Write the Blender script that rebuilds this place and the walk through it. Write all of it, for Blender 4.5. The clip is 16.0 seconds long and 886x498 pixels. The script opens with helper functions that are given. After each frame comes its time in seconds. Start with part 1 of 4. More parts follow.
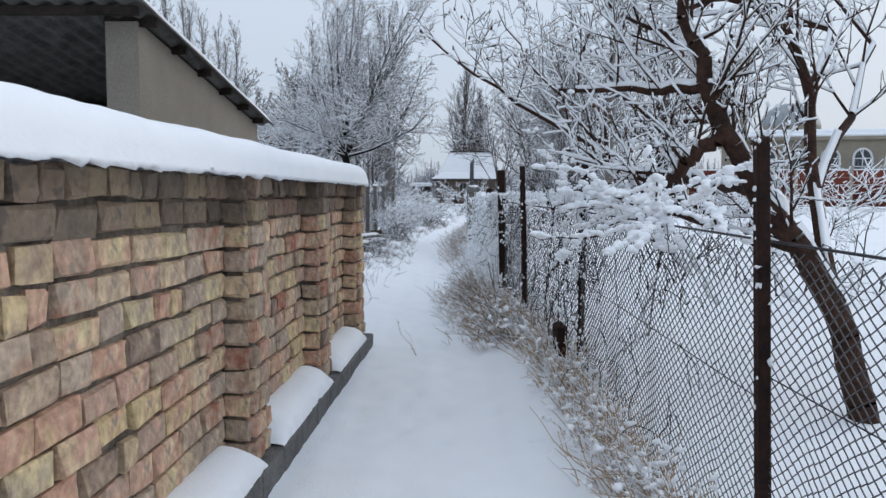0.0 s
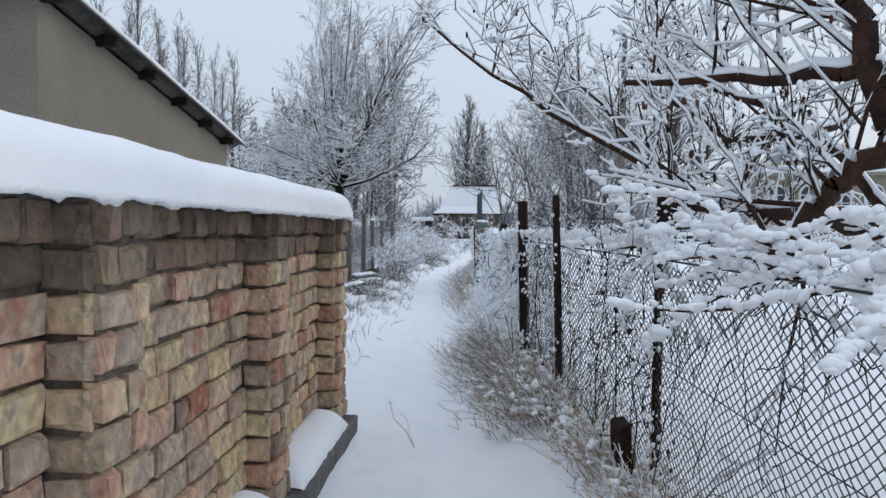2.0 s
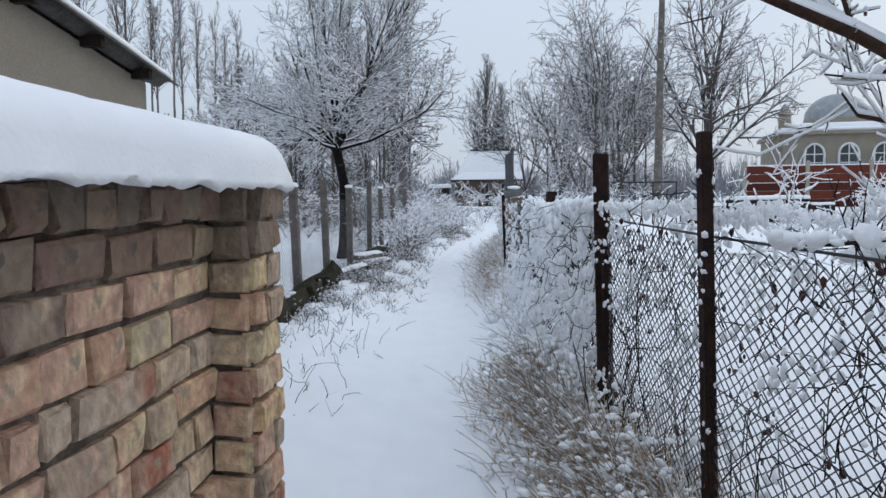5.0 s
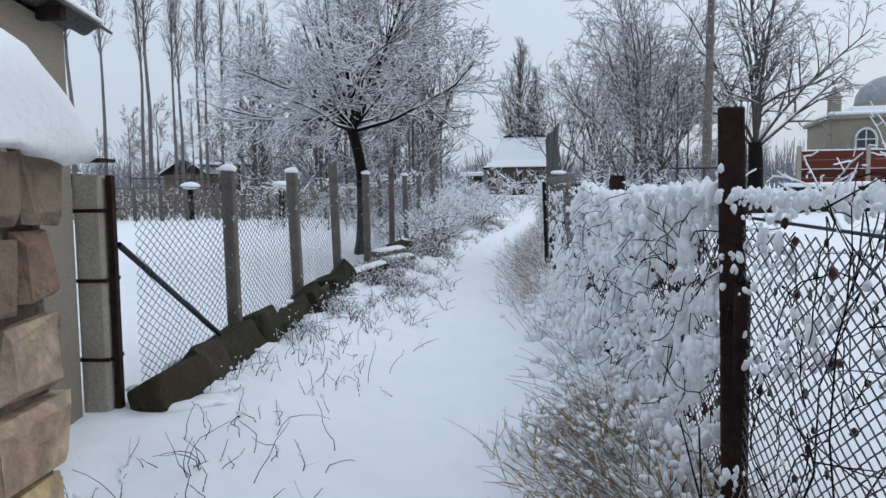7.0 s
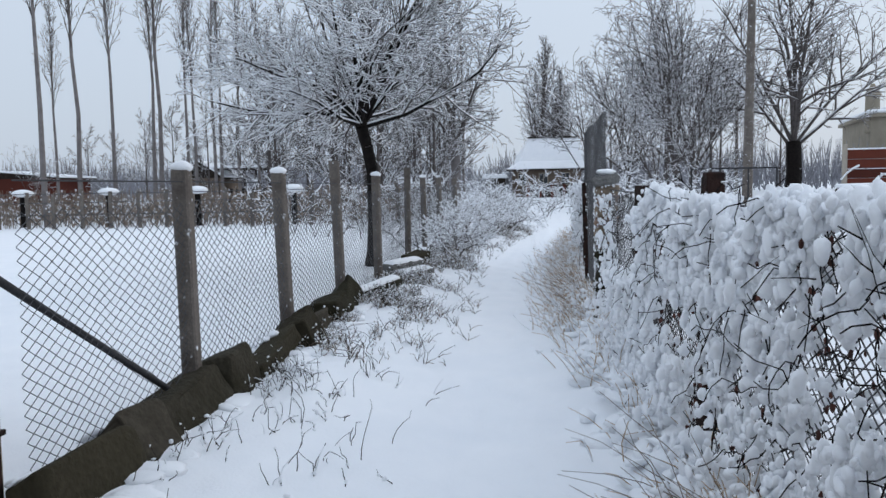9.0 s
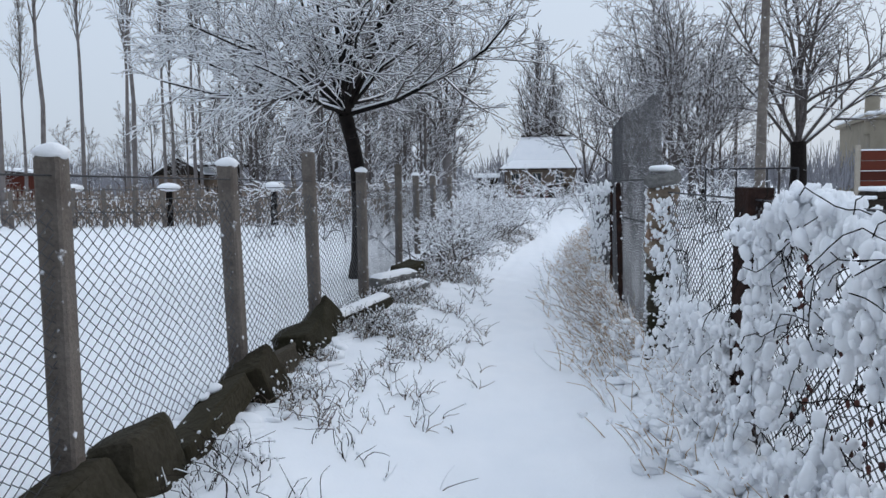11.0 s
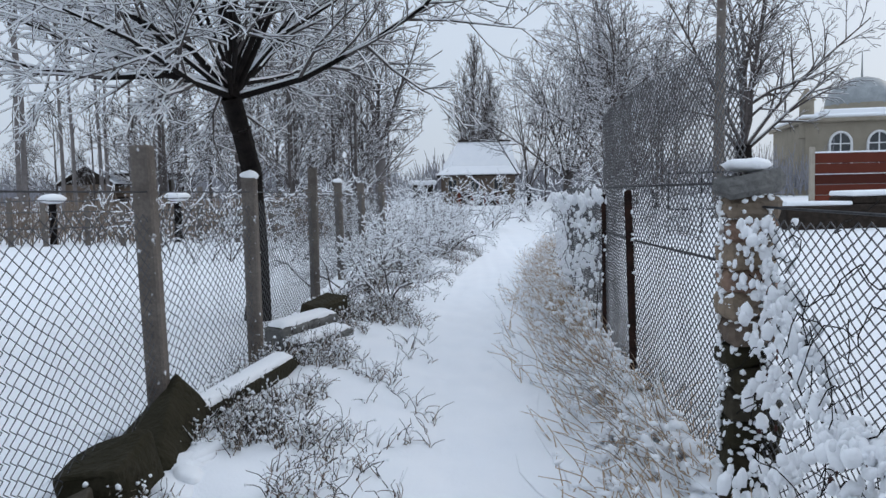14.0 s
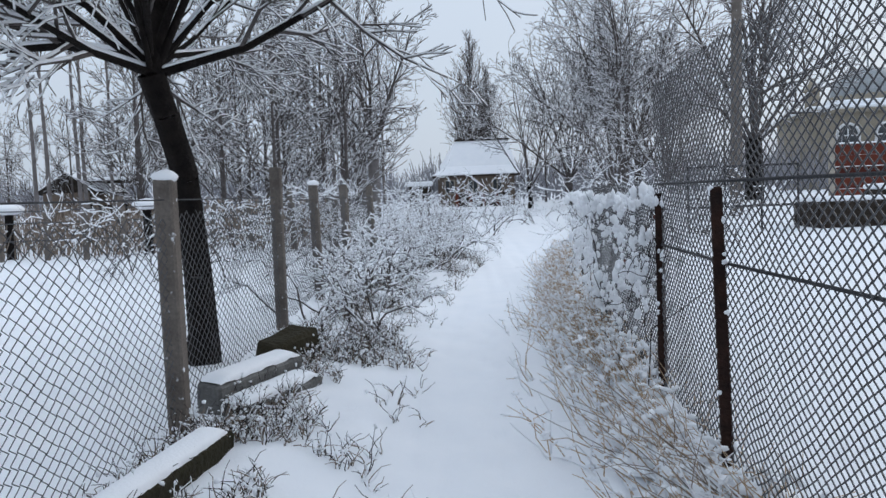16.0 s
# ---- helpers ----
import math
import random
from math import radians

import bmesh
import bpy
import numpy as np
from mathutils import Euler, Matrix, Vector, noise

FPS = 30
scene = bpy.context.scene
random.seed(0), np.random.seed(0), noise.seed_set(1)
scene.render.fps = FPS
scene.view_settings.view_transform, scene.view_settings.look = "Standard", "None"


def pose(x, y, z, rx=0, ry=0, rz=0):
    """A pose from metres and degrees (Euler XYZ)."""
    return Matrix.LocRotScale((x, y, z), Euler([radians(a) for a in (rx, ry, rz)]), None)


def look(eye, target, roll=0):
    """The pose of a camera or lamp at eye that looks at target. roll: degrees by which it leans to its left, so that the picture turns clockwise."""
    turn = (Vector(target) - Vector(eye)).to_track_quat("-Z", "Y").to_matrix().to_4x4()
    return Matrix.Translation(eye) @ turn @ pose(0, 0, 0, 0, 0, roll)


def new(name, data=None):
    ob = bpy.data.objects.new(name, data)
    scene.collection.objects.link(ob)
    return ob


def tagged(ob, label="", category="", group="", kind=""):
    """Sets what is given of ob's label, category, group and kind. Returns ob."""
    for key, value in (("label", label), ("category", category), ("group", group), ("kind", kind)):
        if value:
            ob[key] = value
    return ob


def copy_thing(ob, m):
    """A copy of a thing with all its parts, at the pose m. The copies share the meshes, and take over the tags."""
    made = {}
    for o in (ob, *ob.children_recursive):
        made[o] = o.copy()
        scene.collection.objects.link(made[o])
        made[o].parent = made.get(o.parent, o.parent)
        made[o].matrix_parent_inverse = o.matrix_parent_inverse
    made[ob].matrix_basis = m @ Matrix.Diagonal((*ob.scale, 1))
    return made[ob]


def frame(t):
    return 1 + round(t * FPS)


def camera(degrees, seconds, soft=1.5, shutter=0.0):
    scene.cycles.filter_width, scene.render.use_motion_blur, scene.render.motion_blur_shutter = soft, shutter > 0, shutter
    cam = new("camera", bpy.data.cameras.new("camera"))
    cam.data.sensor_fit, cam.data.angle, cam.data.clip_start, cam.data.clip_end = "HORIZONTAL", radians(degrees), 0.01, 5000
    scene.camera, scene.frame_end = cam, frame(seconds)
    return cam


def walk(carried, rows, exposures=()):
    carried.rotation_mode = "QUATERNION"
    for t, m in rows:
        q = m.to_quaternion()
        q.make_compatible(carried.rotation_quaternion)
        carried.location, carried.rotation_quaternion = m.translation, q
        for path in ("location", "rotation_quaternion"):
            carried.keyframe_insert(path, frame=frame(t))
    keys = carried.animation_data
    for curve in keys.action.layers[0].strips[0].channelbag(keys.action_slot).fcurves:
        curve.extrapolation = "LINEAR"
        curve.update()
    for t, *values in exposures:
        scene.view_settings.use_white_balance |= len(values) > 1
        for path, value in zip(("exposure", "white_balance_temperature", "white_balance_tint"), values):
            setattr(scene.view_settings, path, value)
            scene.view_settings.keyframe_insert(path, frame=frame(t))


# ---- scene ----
cam = camera(58.0, 16.0)
ROWS = [
    (0.0, 0.000, -0.000, 1.500, 86.07, 0.00, -0.00),
    (0.5, -0.008, 0.479, 1.508, 86.86, -0.07, 0.03),
    (1.0, -0.007, 0.957, 1.518, 87.61, -0.15, 0.02),
    (1.5, -0.024, 1.427, 1.518, 88.21, -0.27, 0.03),
    (2.0, -0.052, 1.889, 1.518, 88.55, -0.32, 0.08),
    (2.5, -0.080, 2.368, 1.532, 88.53, -0.11, 0.24),
    (3.0, -0.109, 2.862, 1.535, 88.20, 0.30, 0.49),
    (3.5, -0.124, 3.363, 1.530, 87.67, 0.63, 0.70),
    (4.0, -0.121, 3.882, 1.535, 87.04, 0.74, 0.88),
    (6.5, -0.070, 6.202, 1.568, 85.58, 0.62, 2.88),
    (7.0, -0.111, 6.631, 1.535, 85.40, 0.83, 3.68),
    (7.5, -0.136, 7.041, 1.516, 85.32, 1.06, 4.35),
    (8.0, -0.152, 7.444, 1.525, 85.36, 1.20, 4.85),
    (8.5, -0.175, 7.833, 1.540, 85.46, 1.14, 5.15),
    (9.0, -0.201, 8.206, 1.532, 85.63, 1.12, 5.30),
    (11.5, -0.513, 10.353, 1.545, 85.56, 0.57, 4.07),
    (12.0, -0.523, 10.755, 1.552, 85.76, 0.70, 3.45),
    (12.5, -0.544, 11.156, 1.548, 85.91, 0.89, 2.63),
    (13.0, -0.563, 11.572, 1.547, 86.00, 1.02, 1.59),
    (13.5, -0.581, 12.002, 1.558, 86.02, 1.05, 0.56),
    (14.0, -0.594, 12.432, 1.562, 86.01, 1.17, -0.16),
    (14.5, -0.584, 12.858, 1.553, 86.04, 1.51, -0.43),
    (15.0, -0.578, 13.284, 1.549, 86.04, 1.96, -0.44),
    (15.5, -0.580, 13.703, 1.559, 86.02, 2.26, -0.40),
    (16.0, -0.561, 14.111, 1.571, 86.09, 2.29, -0.33),
]
walk(cam, [(t, pose(x, y, z, rx, ry, rz)) for t, x, y, z, rx, ry, rz in ROWS])

# ---- light ----
world = bpy.data.worlds.new("overcast_sky")
scene.world = world
world.use_nodes = True
wn, wl = world.node_tree.nodes, world.node_tree.links
sky = wn.new("ShaderNodeTexSky")
sky.sky_type, sky.sun_disc = "NISHITA", False
sky.sun_elevation, sky.sun_rotation = radians(24), radians(60)
sky.air_density, sky.dust_density = 1.0, 3.0
cloud = wn.new("ShaderNodeMix")
cloud.data_type = "RGBA"
scale_sky = wn.new("ShaderNodeVectorMath")
scale_sky.operation = "SCALE"
scale_sky.inputs["Scale"].default_value = 0.1
wl.new(sky.outputs["Color"], scale_sky.inputs[0])
cloud.inputs["Factor"].default_value = 0.85
wl.new(scale_sky.outputs["Vector"], cloud.inputs["A"])
cloud.inputs["B"].default_value = (0.665, 0.76, 0.895, 1)
# an overcast sky is brighter overhead than at the horizon
up = wn.new("ShaderNodeSeparateXYZ")
gain = wn.new("ShaderNodeMath")
gain.operation, gain.use_clamp = "MULTIPLY_ADD", False
gain.inputs[1].default_value, gain.inputs[2].default_value = 0.68, 1.06
wl.new(wn.new("ShaderNodeTexCoord").outputs["Generated"], up.inputs[0])
wl.new(up.outputs["Z"], gain.inputs[0])
dome_light = wn.new("ShaderNodeVectorMath")
dome_light.operation = "SCALE"
wl.new(cloud.outputs["Result"], dome_light.inputs[0])
wl.new(gain.outputs[0], dome_light.inputs["Scale"])
wl.new(dome_light.outputs["Vector"], wn["Background"].inputs["Color"])
wn["Background"].inputs["Strength"].default_value = 1.0
sun = new("sun", bpy.data.lights.new("sun", "SUN"))
sun.data.energy, sun.data.angle, sun.data.color = 0.5, radians(30), (1.0, 0.95, 0.88)
sun.matrix_world = look((0, 0, 0), (-math.sin(radians(60)) * math.cos(radians(24)), -math.cos(radians(60)) * math.cos(radians(24)), -math.sin(radians(24))))
scene.view_settings.exposure = -0.25


# ---- materials ----
def material(name, colours, scale=8.0, rough=0.9, bump=0.3, bump_scale=40.0, metal=0.0, stain=None, island=False, spots=None):
    """A surface with a ramp of colours over two scales of noise; island: the tint changes from piece to piece."""
    m = bpy.data.materials.new(name)
    m.use_nodes = True
    n, l = m.node_tree.nodes, m.node_tree.links
    b = n["Principled BSDF"]
    b.inputs["Roughness"].default_value, b.inputs["Metallic"].default_value = rough, metal
    b.inputs["Specular IOR Level"].default_value = 0.15 if rough > 0.7 else 0.5
    co = n.new("ShaderNodeTexCoord")
    big = n.new("ShaderNodeTexNoise")
    big.inputs["Scale"].default_value, big.inputs["Detail"].default_value = scale, 6
    fine = n.new("ShaderNodeTexNoise")
    fine.inputs["Scale"].default_value, fine.inputs["Detail"].default_value = bump_scale, 8
    l.new(co.outputs["Object"], big.inputs["Vector"])
    l.new(co.outputs["Object"], fine.inputs["Vector"])
    ramp = n.new("ShaderNodeValToRGB")
    while len(ramp.color_ramp.elements) < len(colours):
        ramp.color_ramp.elements.new(0.5)
    for i, c in enumerate(colours):
        e = ramp.color_ramp.elements[i]
        e.position, e.color = (i / max(1, len(colours) - 1) if island else 0.25 + 0.5 * i / max(1, len(colours) - 1)), (*c, 1)
    if island:
        geo, info = n.new("ShaderNodeNewGeometry"), n.new("ShaderNodeObjectInfo")
        add, fr, mixn = n.new("ShaderNodeMath"), n.new("ShaderNodeMath"), n.new("ShaderNodeMath")
        fr.operation = "FRACT"
        mixn.operation, mixn.inputs[1].default_value = "MULTIPLY_ADD", 0.35
        l.new(geo.outputs["Random Per Island"], add.inputs[0])
        l.new(info.outputs["Random"], add.inputs[1])
        l.new(add.outputs[0], fr.inputs[0])
        sub = n.new("ShaderNodeMath")
        sub.operation, sub.inputs[1].default_value = "SUBTRACT", 0.5
        l.new(big.outputs["Fac"], sub.inputs[0])
        l.new(sub.outputs[0], mixn.inputs[0])
        l.new(fr.outputs[0], mixn.inputs[2])
        l.new(mixn.outputs[0], ramp.inputs["Fac"])
    else:
        l.new(big.outputs["Fac"], ramp.inputs["Fac"])
    out = ramp.outputs["Color"]
    grain = n.new("ShaderNodeMix")
    grain.data_type, grain.blend_type = "RGBA", "MULTIPLY"
    grain.inputs["Factor"].default_value = 0.0 if name.startswith("snow") else 0.85 if name == "brick" else 0.55
    l.new(out, grain.inputs["A"])
    l.new(fine.outputs["Fac"], grain.inputs["B"])
    lift = n.new("ShaderNodeMix")
    lift.data_type, lift.blend_type = "RGBA", "MULTIPLY"
    lift.inputs["Factor"].default_value = 1.0
    lift.inputs["B"].default_value = (1.0, 1.0, 1.0, 1) if name.startswith("snow") else (1.75, 1.75, 1.75, 1) if name == "brick" else (1.35, 1.35, 1.35, 1)
    l.new(grain.outputs["Result"], lift.inputs["A"])
    out = lift.outputs["Result"]
    if spots:
        patch, cut, mx = n.new("ShaderNodeTexNoise"), n.new("ShaderNodeValToRGB"), n.new("ShaderNodeMix")
        patch.inputs["Scale"].default_value, patch.inputs["Detail"].default_value = spots[1], 8
        l.new(co.outputs["Object"], patch.inputs["Vector"])
        cut.color_ramp.elements[0].position, cut.color_ramp.elements[1].position = spots[2], spots[2] + 0.06
        l.new(patch.outputs["Fac"], cut.inputs["Fac"])
        mx.data_type = "RGBA"
        l.new(cut.outputs["Color"], mx.inputs["Factor"])
        l.new(out, mx.inputs["A"])
        mx.inputs["B"].default_value = (*spots[0], 1)
        out = mx.outputs["Result"]
    l.new(out, b.inputs["Base Color"])
    bp = n.new("ShaderNodeBump")
    bp.inputs["Strength"].default_value, bp.inputs["Distance"].default_value = bump, 0.02
    l.new(fine.outputs["Fac"], bp.inputs["Height"])
    l.new(bp.outputs["Normal"], b.inputs["Normal"])
    return m


SNOW = material("snow", [(0.84, 0.86, 0.89), (0.89, 0.90, 0.92)], 3, 0.75, 0.25, 60)
SNOW_DIRTY = material("snow_frost", [(0.62, 0.62, 0.64), (0.84, 0.85, 0.88)], 5, 0.8, 0.3, 50)
BRICK = material("brick", [(0.22, 0.16, 0.13), (0.44, 0.33, 0.23), (0.60, 0.46, 0.26), (0.50, 0.29, 0.21), (0.60, 0.46, 0.31), (0.38, 0.28, 0.21), (0.55, 0.34, 0.25), (0.60, 0.49, 0.29), (0.38, 0.29, 0.23), (0.50, 0.39, 0.29), (0.34, 0.13, 0.085)], 9, 0.95, 1.0, 26, island=True, spots=((0.33, 0.27, 0.21), 11, 0.63))
# darker grey-brown brick for the two top courses and the pillar's upper blocks
DARK_BRICK = material("dark_brick", [(0.13, 0.10, 0.08), (0.24, 0.185, 0.14), (0.31, 0.24, 0.16), (0.24, 0.155, 0.12), (0.27, 0.21, 0.155), (0.16, 0.13, 0.105)], 7, 0.95, 1.0, 30, island=True, spots=((0.15, 0.125, 0.105), 11, 0.62))
MORTAR = material("mortar", [(0.05, 0.042, 0.035), (0.27, 0.23, 0.19)], 9, 0.95, 0.9, 45)
CONCRETE = material("concrete", [(0.10, 0.10, 0.10), (0.2, 0.195, 0.185)], 6, 0.95, 0.8, 50)
STUCCO = material("stucco", [(0.21, 0.185, 0.15), (0.27, 0.24, 0.2)], 1.6, 0.95, 0.35, 90)
POST = material("concrete_post", [(0.10, 0.085, 0.075), (0.2, 0.175, 0.155)], 5, 0.95, 0.5, 60, spots=((0.8, 0.82, 0.86), 16, 0.64))
PIER = material("rendered_pier", [(0.32, 0.28, 0.23), (0.42, 0.38, 0.32)], 4, 0.95, 0.4, 60)
RUST = material("rusty_steel", [(0.010, 0.007, 0.007), (0.045, 0.022, 0.016)], 14, 0.85, 0.5, 70)
BLACK = material("black_wire", [(0.02, 0.02, 0.023), (0.05, 0.05, 0.055)], 20, 0.6, 0.2, 80, metal=0.5)
WIRE = material("galvanised_wire", [(0.028, 0.028, 0.032), (0.09, 0.092, 0.1)], 9, 0.6, 0.1, 60)
BARK = material("dark_bark", [(0.005, 0.004, 0.004), (0.018, 0.014, 0.012)], 12, 0.95, 0.9, 50)
BARK_RED = material("fruit_bark", [(0.02, 0.012, 0.01), (0.075, 0.04, 0.028)], 10, 0.9, 0.9, 40)
TWIG = material("grey_twig", [(0.055, 0.046, 0.043), (0.14, 0.125, 0.12)], 6, 0.95, 0.3, 40)
POPLAR = material("poplar_bark", [(0.13, 0.115, 0.11), (0.24, 0.22, 0.215)], 4, 0.95, 0.4, 30)
STRAW = material("dry_grass", [(0.36, 0.25, 0.16), (0.64, 0.48, 0.33)], 12, 0.95, 0.3, 60)
LEAF = material("dead_leaf", [(0.035, 0.022, 0.02), (0.12, 0.05, 0.04)], 20, 0.85, 0.4, 60, island=True)
WEED = material("grey_weed", [(0.14, 0.11, 0.09), (0.36, 0.29, 0.235)], 4, 0.95, 0.3, 40)
STONE = material("mossy_stone", [(0.014, 0.011, 0.007), (0.045, 0.038, 0.024), (0.026, 0.023, 0.013), (0.075, 0.064, 0.05)], 7, 0.95, 1.0, 28, island=True)
ROOF = material("asbestos_roof", [(0.06, 0.055, 0.05), (0.15, 0.14, 0.13)], 5, 0.95, 0.6, 40)
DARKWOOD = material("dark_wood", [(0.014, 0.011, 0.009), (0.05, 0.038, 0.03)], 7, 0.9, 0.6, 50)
RED = material("red_boards", [(0.07, 0.02, 0.014), (0.17, 0.045, 0.028)], 3, 0.85, 0.4, 40, island=True)
CREAM = material("cream_plaster", [(0.25, 0.22, 0.17), (0.33, 0.29, 0.23)], 1.2, 0.9, 0.2, 40)
WHITE = material("white_paint", [(0.7, 0.7, 0.7), (0.8, 0.8, 0.8)], 3, 0.7, 0.1, 40)
ZINC = material("dome_metal", [(0.22, 0.24, 0.25), (0.34, 0.36, 0.37)], 2, 0.45, 0.1, 20, metal=0.6)
GLASS = material("dark_glass", [(0.03, 0.035, 0.04), (0.06, 0.065, 0.07)], 2, 0.15, 0.02, 10)
# twig colour made paler and bluer to carry the haze of distance
HAZE = material("hazed_twigs", [(0.20, 0.20, 0.22), (0.34, 0.34, 0.37)], 2, 1.0, 0.0, 10)
PLASTER = material("house_plaster", [(0.12, 0.09, 0.07), (0.19, 0.15, 0.12)], 1.5, 0.95, 0.3, 30)


# ---- mesh builders ----
def mesh_of(name, v, f, mat, smooth=True):
    """A mesh from arrays of points and of faces with equal corners."""
    v, f = np.asarray(v, np.float32), np.asarray(f, np.int32)
    me = bpy.data.meshes.new(name)
    me.vertices.add(len(v))
    me.vertices.foreach_set("co", v.ravel())
    me.loops.add(f.size)
    me.loops.foreach_set("vertex_index", f.ravel())
    me.polygons.add(len(f))
    me.polygons.foreach_set("loop_start", np.arange(len(f), dtype=np.int32) * f.shape[1])
    me.polygons.foreach_set("loop_total", np.full(len(f), f.shape[1], np.int32))
    me.polygons.foreach_set("use_smooth", np.full(len(f), smooth))
    me.materials.append(mat)
    me.update(calc_edges=True)
    return me


def tubes(name, segs, mat, k=4):
    """Round bars, each from a point to a point with a radius at both ends: rows of x0 y0 z0 x1 y1 z1 r0 r1."""
    a = np.asarray(segs, float)
    p, q, r0, r1 = a[:, :3], a[:, 3:6], a[:, 6], a[:, 7]
    d = q - p
    d /= np.maximum(np.linalg.norm(d, axis=1, keepdims=True), 1e-9)
    ref = np.where(np.abs(d[:, 2:3]) > 0.9, [[1.0, 0, 0]], [[0, 0, 1.0]])
    u = np.cross(d, ref)
    u /= np.linalg.norm(u, axis=1, keepdims=True)
    w = np.cross(d, u)
    ang = np.arange(k) * 2 * np.pi / k
    ring = u[:, None] * np.cos(ang)[None, :, None] + w[:, None] * np.sin(ang)[None, :, None]
    v = np.concatenate([p[:, None] + ring * r0[:, None, None], q[:, None] + ring * r1[:, None, None]], 1).reshape(-1, 3)
    i, j = np.arange(len(a))[:, None] * 2 * k, np.arange(k)[None]
    n = (np.arange(k) + 1)[None] % k
    f = np.stack([i + j, i + n, i + k + n, i + k + j], -1).reshape(-1, 4)
    return mesh_of(name, v, f, mat)


def ico(sub):
    b = bmesh.new()
    bmesh.ops.create_icosphere(b, subdivisions=sub, radius=1)
    b.verts.ensure_lookup_table()
    v, f = np.array([x.co[:] for x in b.verts]), np.array([[y.index for y in x.verts] for x in b.faces])
    b.free()
    return v, f


def blobs(name, c, s, mat, sub=1, rough=0.25, rng=None, tilt=0.0):
    """Many uneven lumps: centres c, half-sizes s (n, 3)."""
    rng = rng or np.random.default_rng(5)
    bv, bf = ico(sub)
    c, s = np.asarray(c, float), np.asarray(s, float)
    n = len(c)
    v = bv[None] * (1 + rough * rng.uniform(-1, 1, (n, len(bv), 1))) * s[:, None]
    a = rng.uniform(0, 6.28, n)
    ca, sa = np.cos(a)[:, None], np.sin(a)[:, None]
    b = rng.normal(0, tilt, n) if tilt else np.zeros(n)
    cb, sb = np.cos(b)[:, None], np.sin(b)[:, None]
    v = np.stack([v[..., 0] * cb + v[..., 2] * sb, v[..., 1], v[..., 2] * cb - v[..., 0] * sb], -1)
    v = np.stack([v[..., 0] * ca - v[..., 1] * sa, v[..., 0] * sa + v[..., 1] * ca, v[..., 2]], -1) + c[:, None]
    f = bf[None] + (np.arange(n) * len(bv))[:, None, None]
    return mesh_of(name, v.reshape(-1, 3), f.reshape(-1, 3), mat)


def box_bm(b, x0, x1, y0, y1, z0, z1, bevel=0.0):
    r = bmesh.ops.create_cube(b, size=1)
    for v in r["verts"]:
        v.co = (x0 + (v.co.x + 0.5) * (x1 - x0), y0 + (v.co.y + 0.5) * (y1 - y0), z0 + (v.co.z + 0.5) * (z1 - z0))
    if bevel:
        e = list({e for v in r["verts"] for e in v.link_edges})
        bmesh.ops.bevel(b, geom=e, offset=bevel, segments=1, affect="EDGES")


def boxes(name, rows, mat, bevel=0.0):
    b = bmesh.new()
    for r in rows:
        box_bm(b, *r, bevel)
    me = bpy.data.meshes.new(name)
    b.to_mesh(me)
    b.free()
    me.materials.append(mat)
    return me


def part(name, me, owner, label=""):
    o = new(name, me)
    o.parent = owner
    if label:
        tagged(o, label)
    return o


def rough_up(me, amount, scale):
    """Uneven surface: moves points by noise."""
    for v in me.vertices:
        v.co += Vector(noise.noise_vector(v.co * scale)) * amount
    return me


# ---- the ground ----
def path_x(y):
    """The middle of the trodden path."""
    return -0.12 + 0.012 * max(0, y - 19) ** 2 if y < 34 else -0.12 + 2.7 + (y - 34) * 0.5


def ground_z(x, y):
    rise = 0.0 if y < 8 else 0.02 * (y - 8) if y < 36 else 0.56 + 0.004 * min(y - 36, 150)
    side = x - path_x(y)
    bank = 0.0
    if side < -0.5 and y > 8.3:
        bank = 0.13 * min(1, (-side - 0.5) / 0.9)
    if side > 0.45 and y > 4:
        bank = 0.16 * min(1, (side - 0.45) / 0.5) * min(1, (y - 4) / 3)
    z = rise + bank
    if abs(x) < 30 and y < 60:
        z += 0.03 * noise.noise((x * 0.9, y * 0.9, 0)) + 0.018 * noise.noise((x * 3.1, y * 3.1, 4))
        if abs(side) < 0.5:
            z += 0.016 * noise.noise((x * 7, y * 5, 9)) - 0.014
            for foot in (-0.13, 0.15):
                for shift in (0.0, 0.31):
                    step = (y + shift + foot * 3) % 0.62 - 0.31
                    d2 = ((side - foot - shift * 0.3 + 0.05) / 0.065) ** 2 + (step / 0.13) ** 2
                    if d2 < 4:
                        z -= 0.024 * math.exp(-d2)
        else:
            z += 0.02 * noise.noise((x * 6, y * 6, 2))
    return z


def spread(lo, hi, step, far_lo, far_hi):
    near = list(np.arange(lo, hi + 1e-6, step))
    out, d = [], step
    a = hi
    while a < far_hi:
        d *= 1.3
        a += d
        out.append(a)
    low, d, a = [], step, lo
    while a > far_lo:
        d *= 1.3
        a -= d
        low.append(a)
    return low[::-1] + near + out


gx, gy = spread(-2.6, 1.3, 0.055, -900, 900), spread(0.0, 22.0, 0.075, -300, 1500)
gv = [(x, y, ground_z(x, y)) for y in gy for x in gx]
nx = len(gx)
ii = np.arange(len(gy) - 1)[:, None] * nx + np.arange(nx - 1)[None]
gf = np.stack([ii, ii + 1, ii + nx + 1, ii + nx], -1).reshape(-1, 4)
tagged(new("ground", mesh_of("ground", gv, gf, SNOW)), "snow-covered ground with a trodden footpath", "ground", kind="structure")

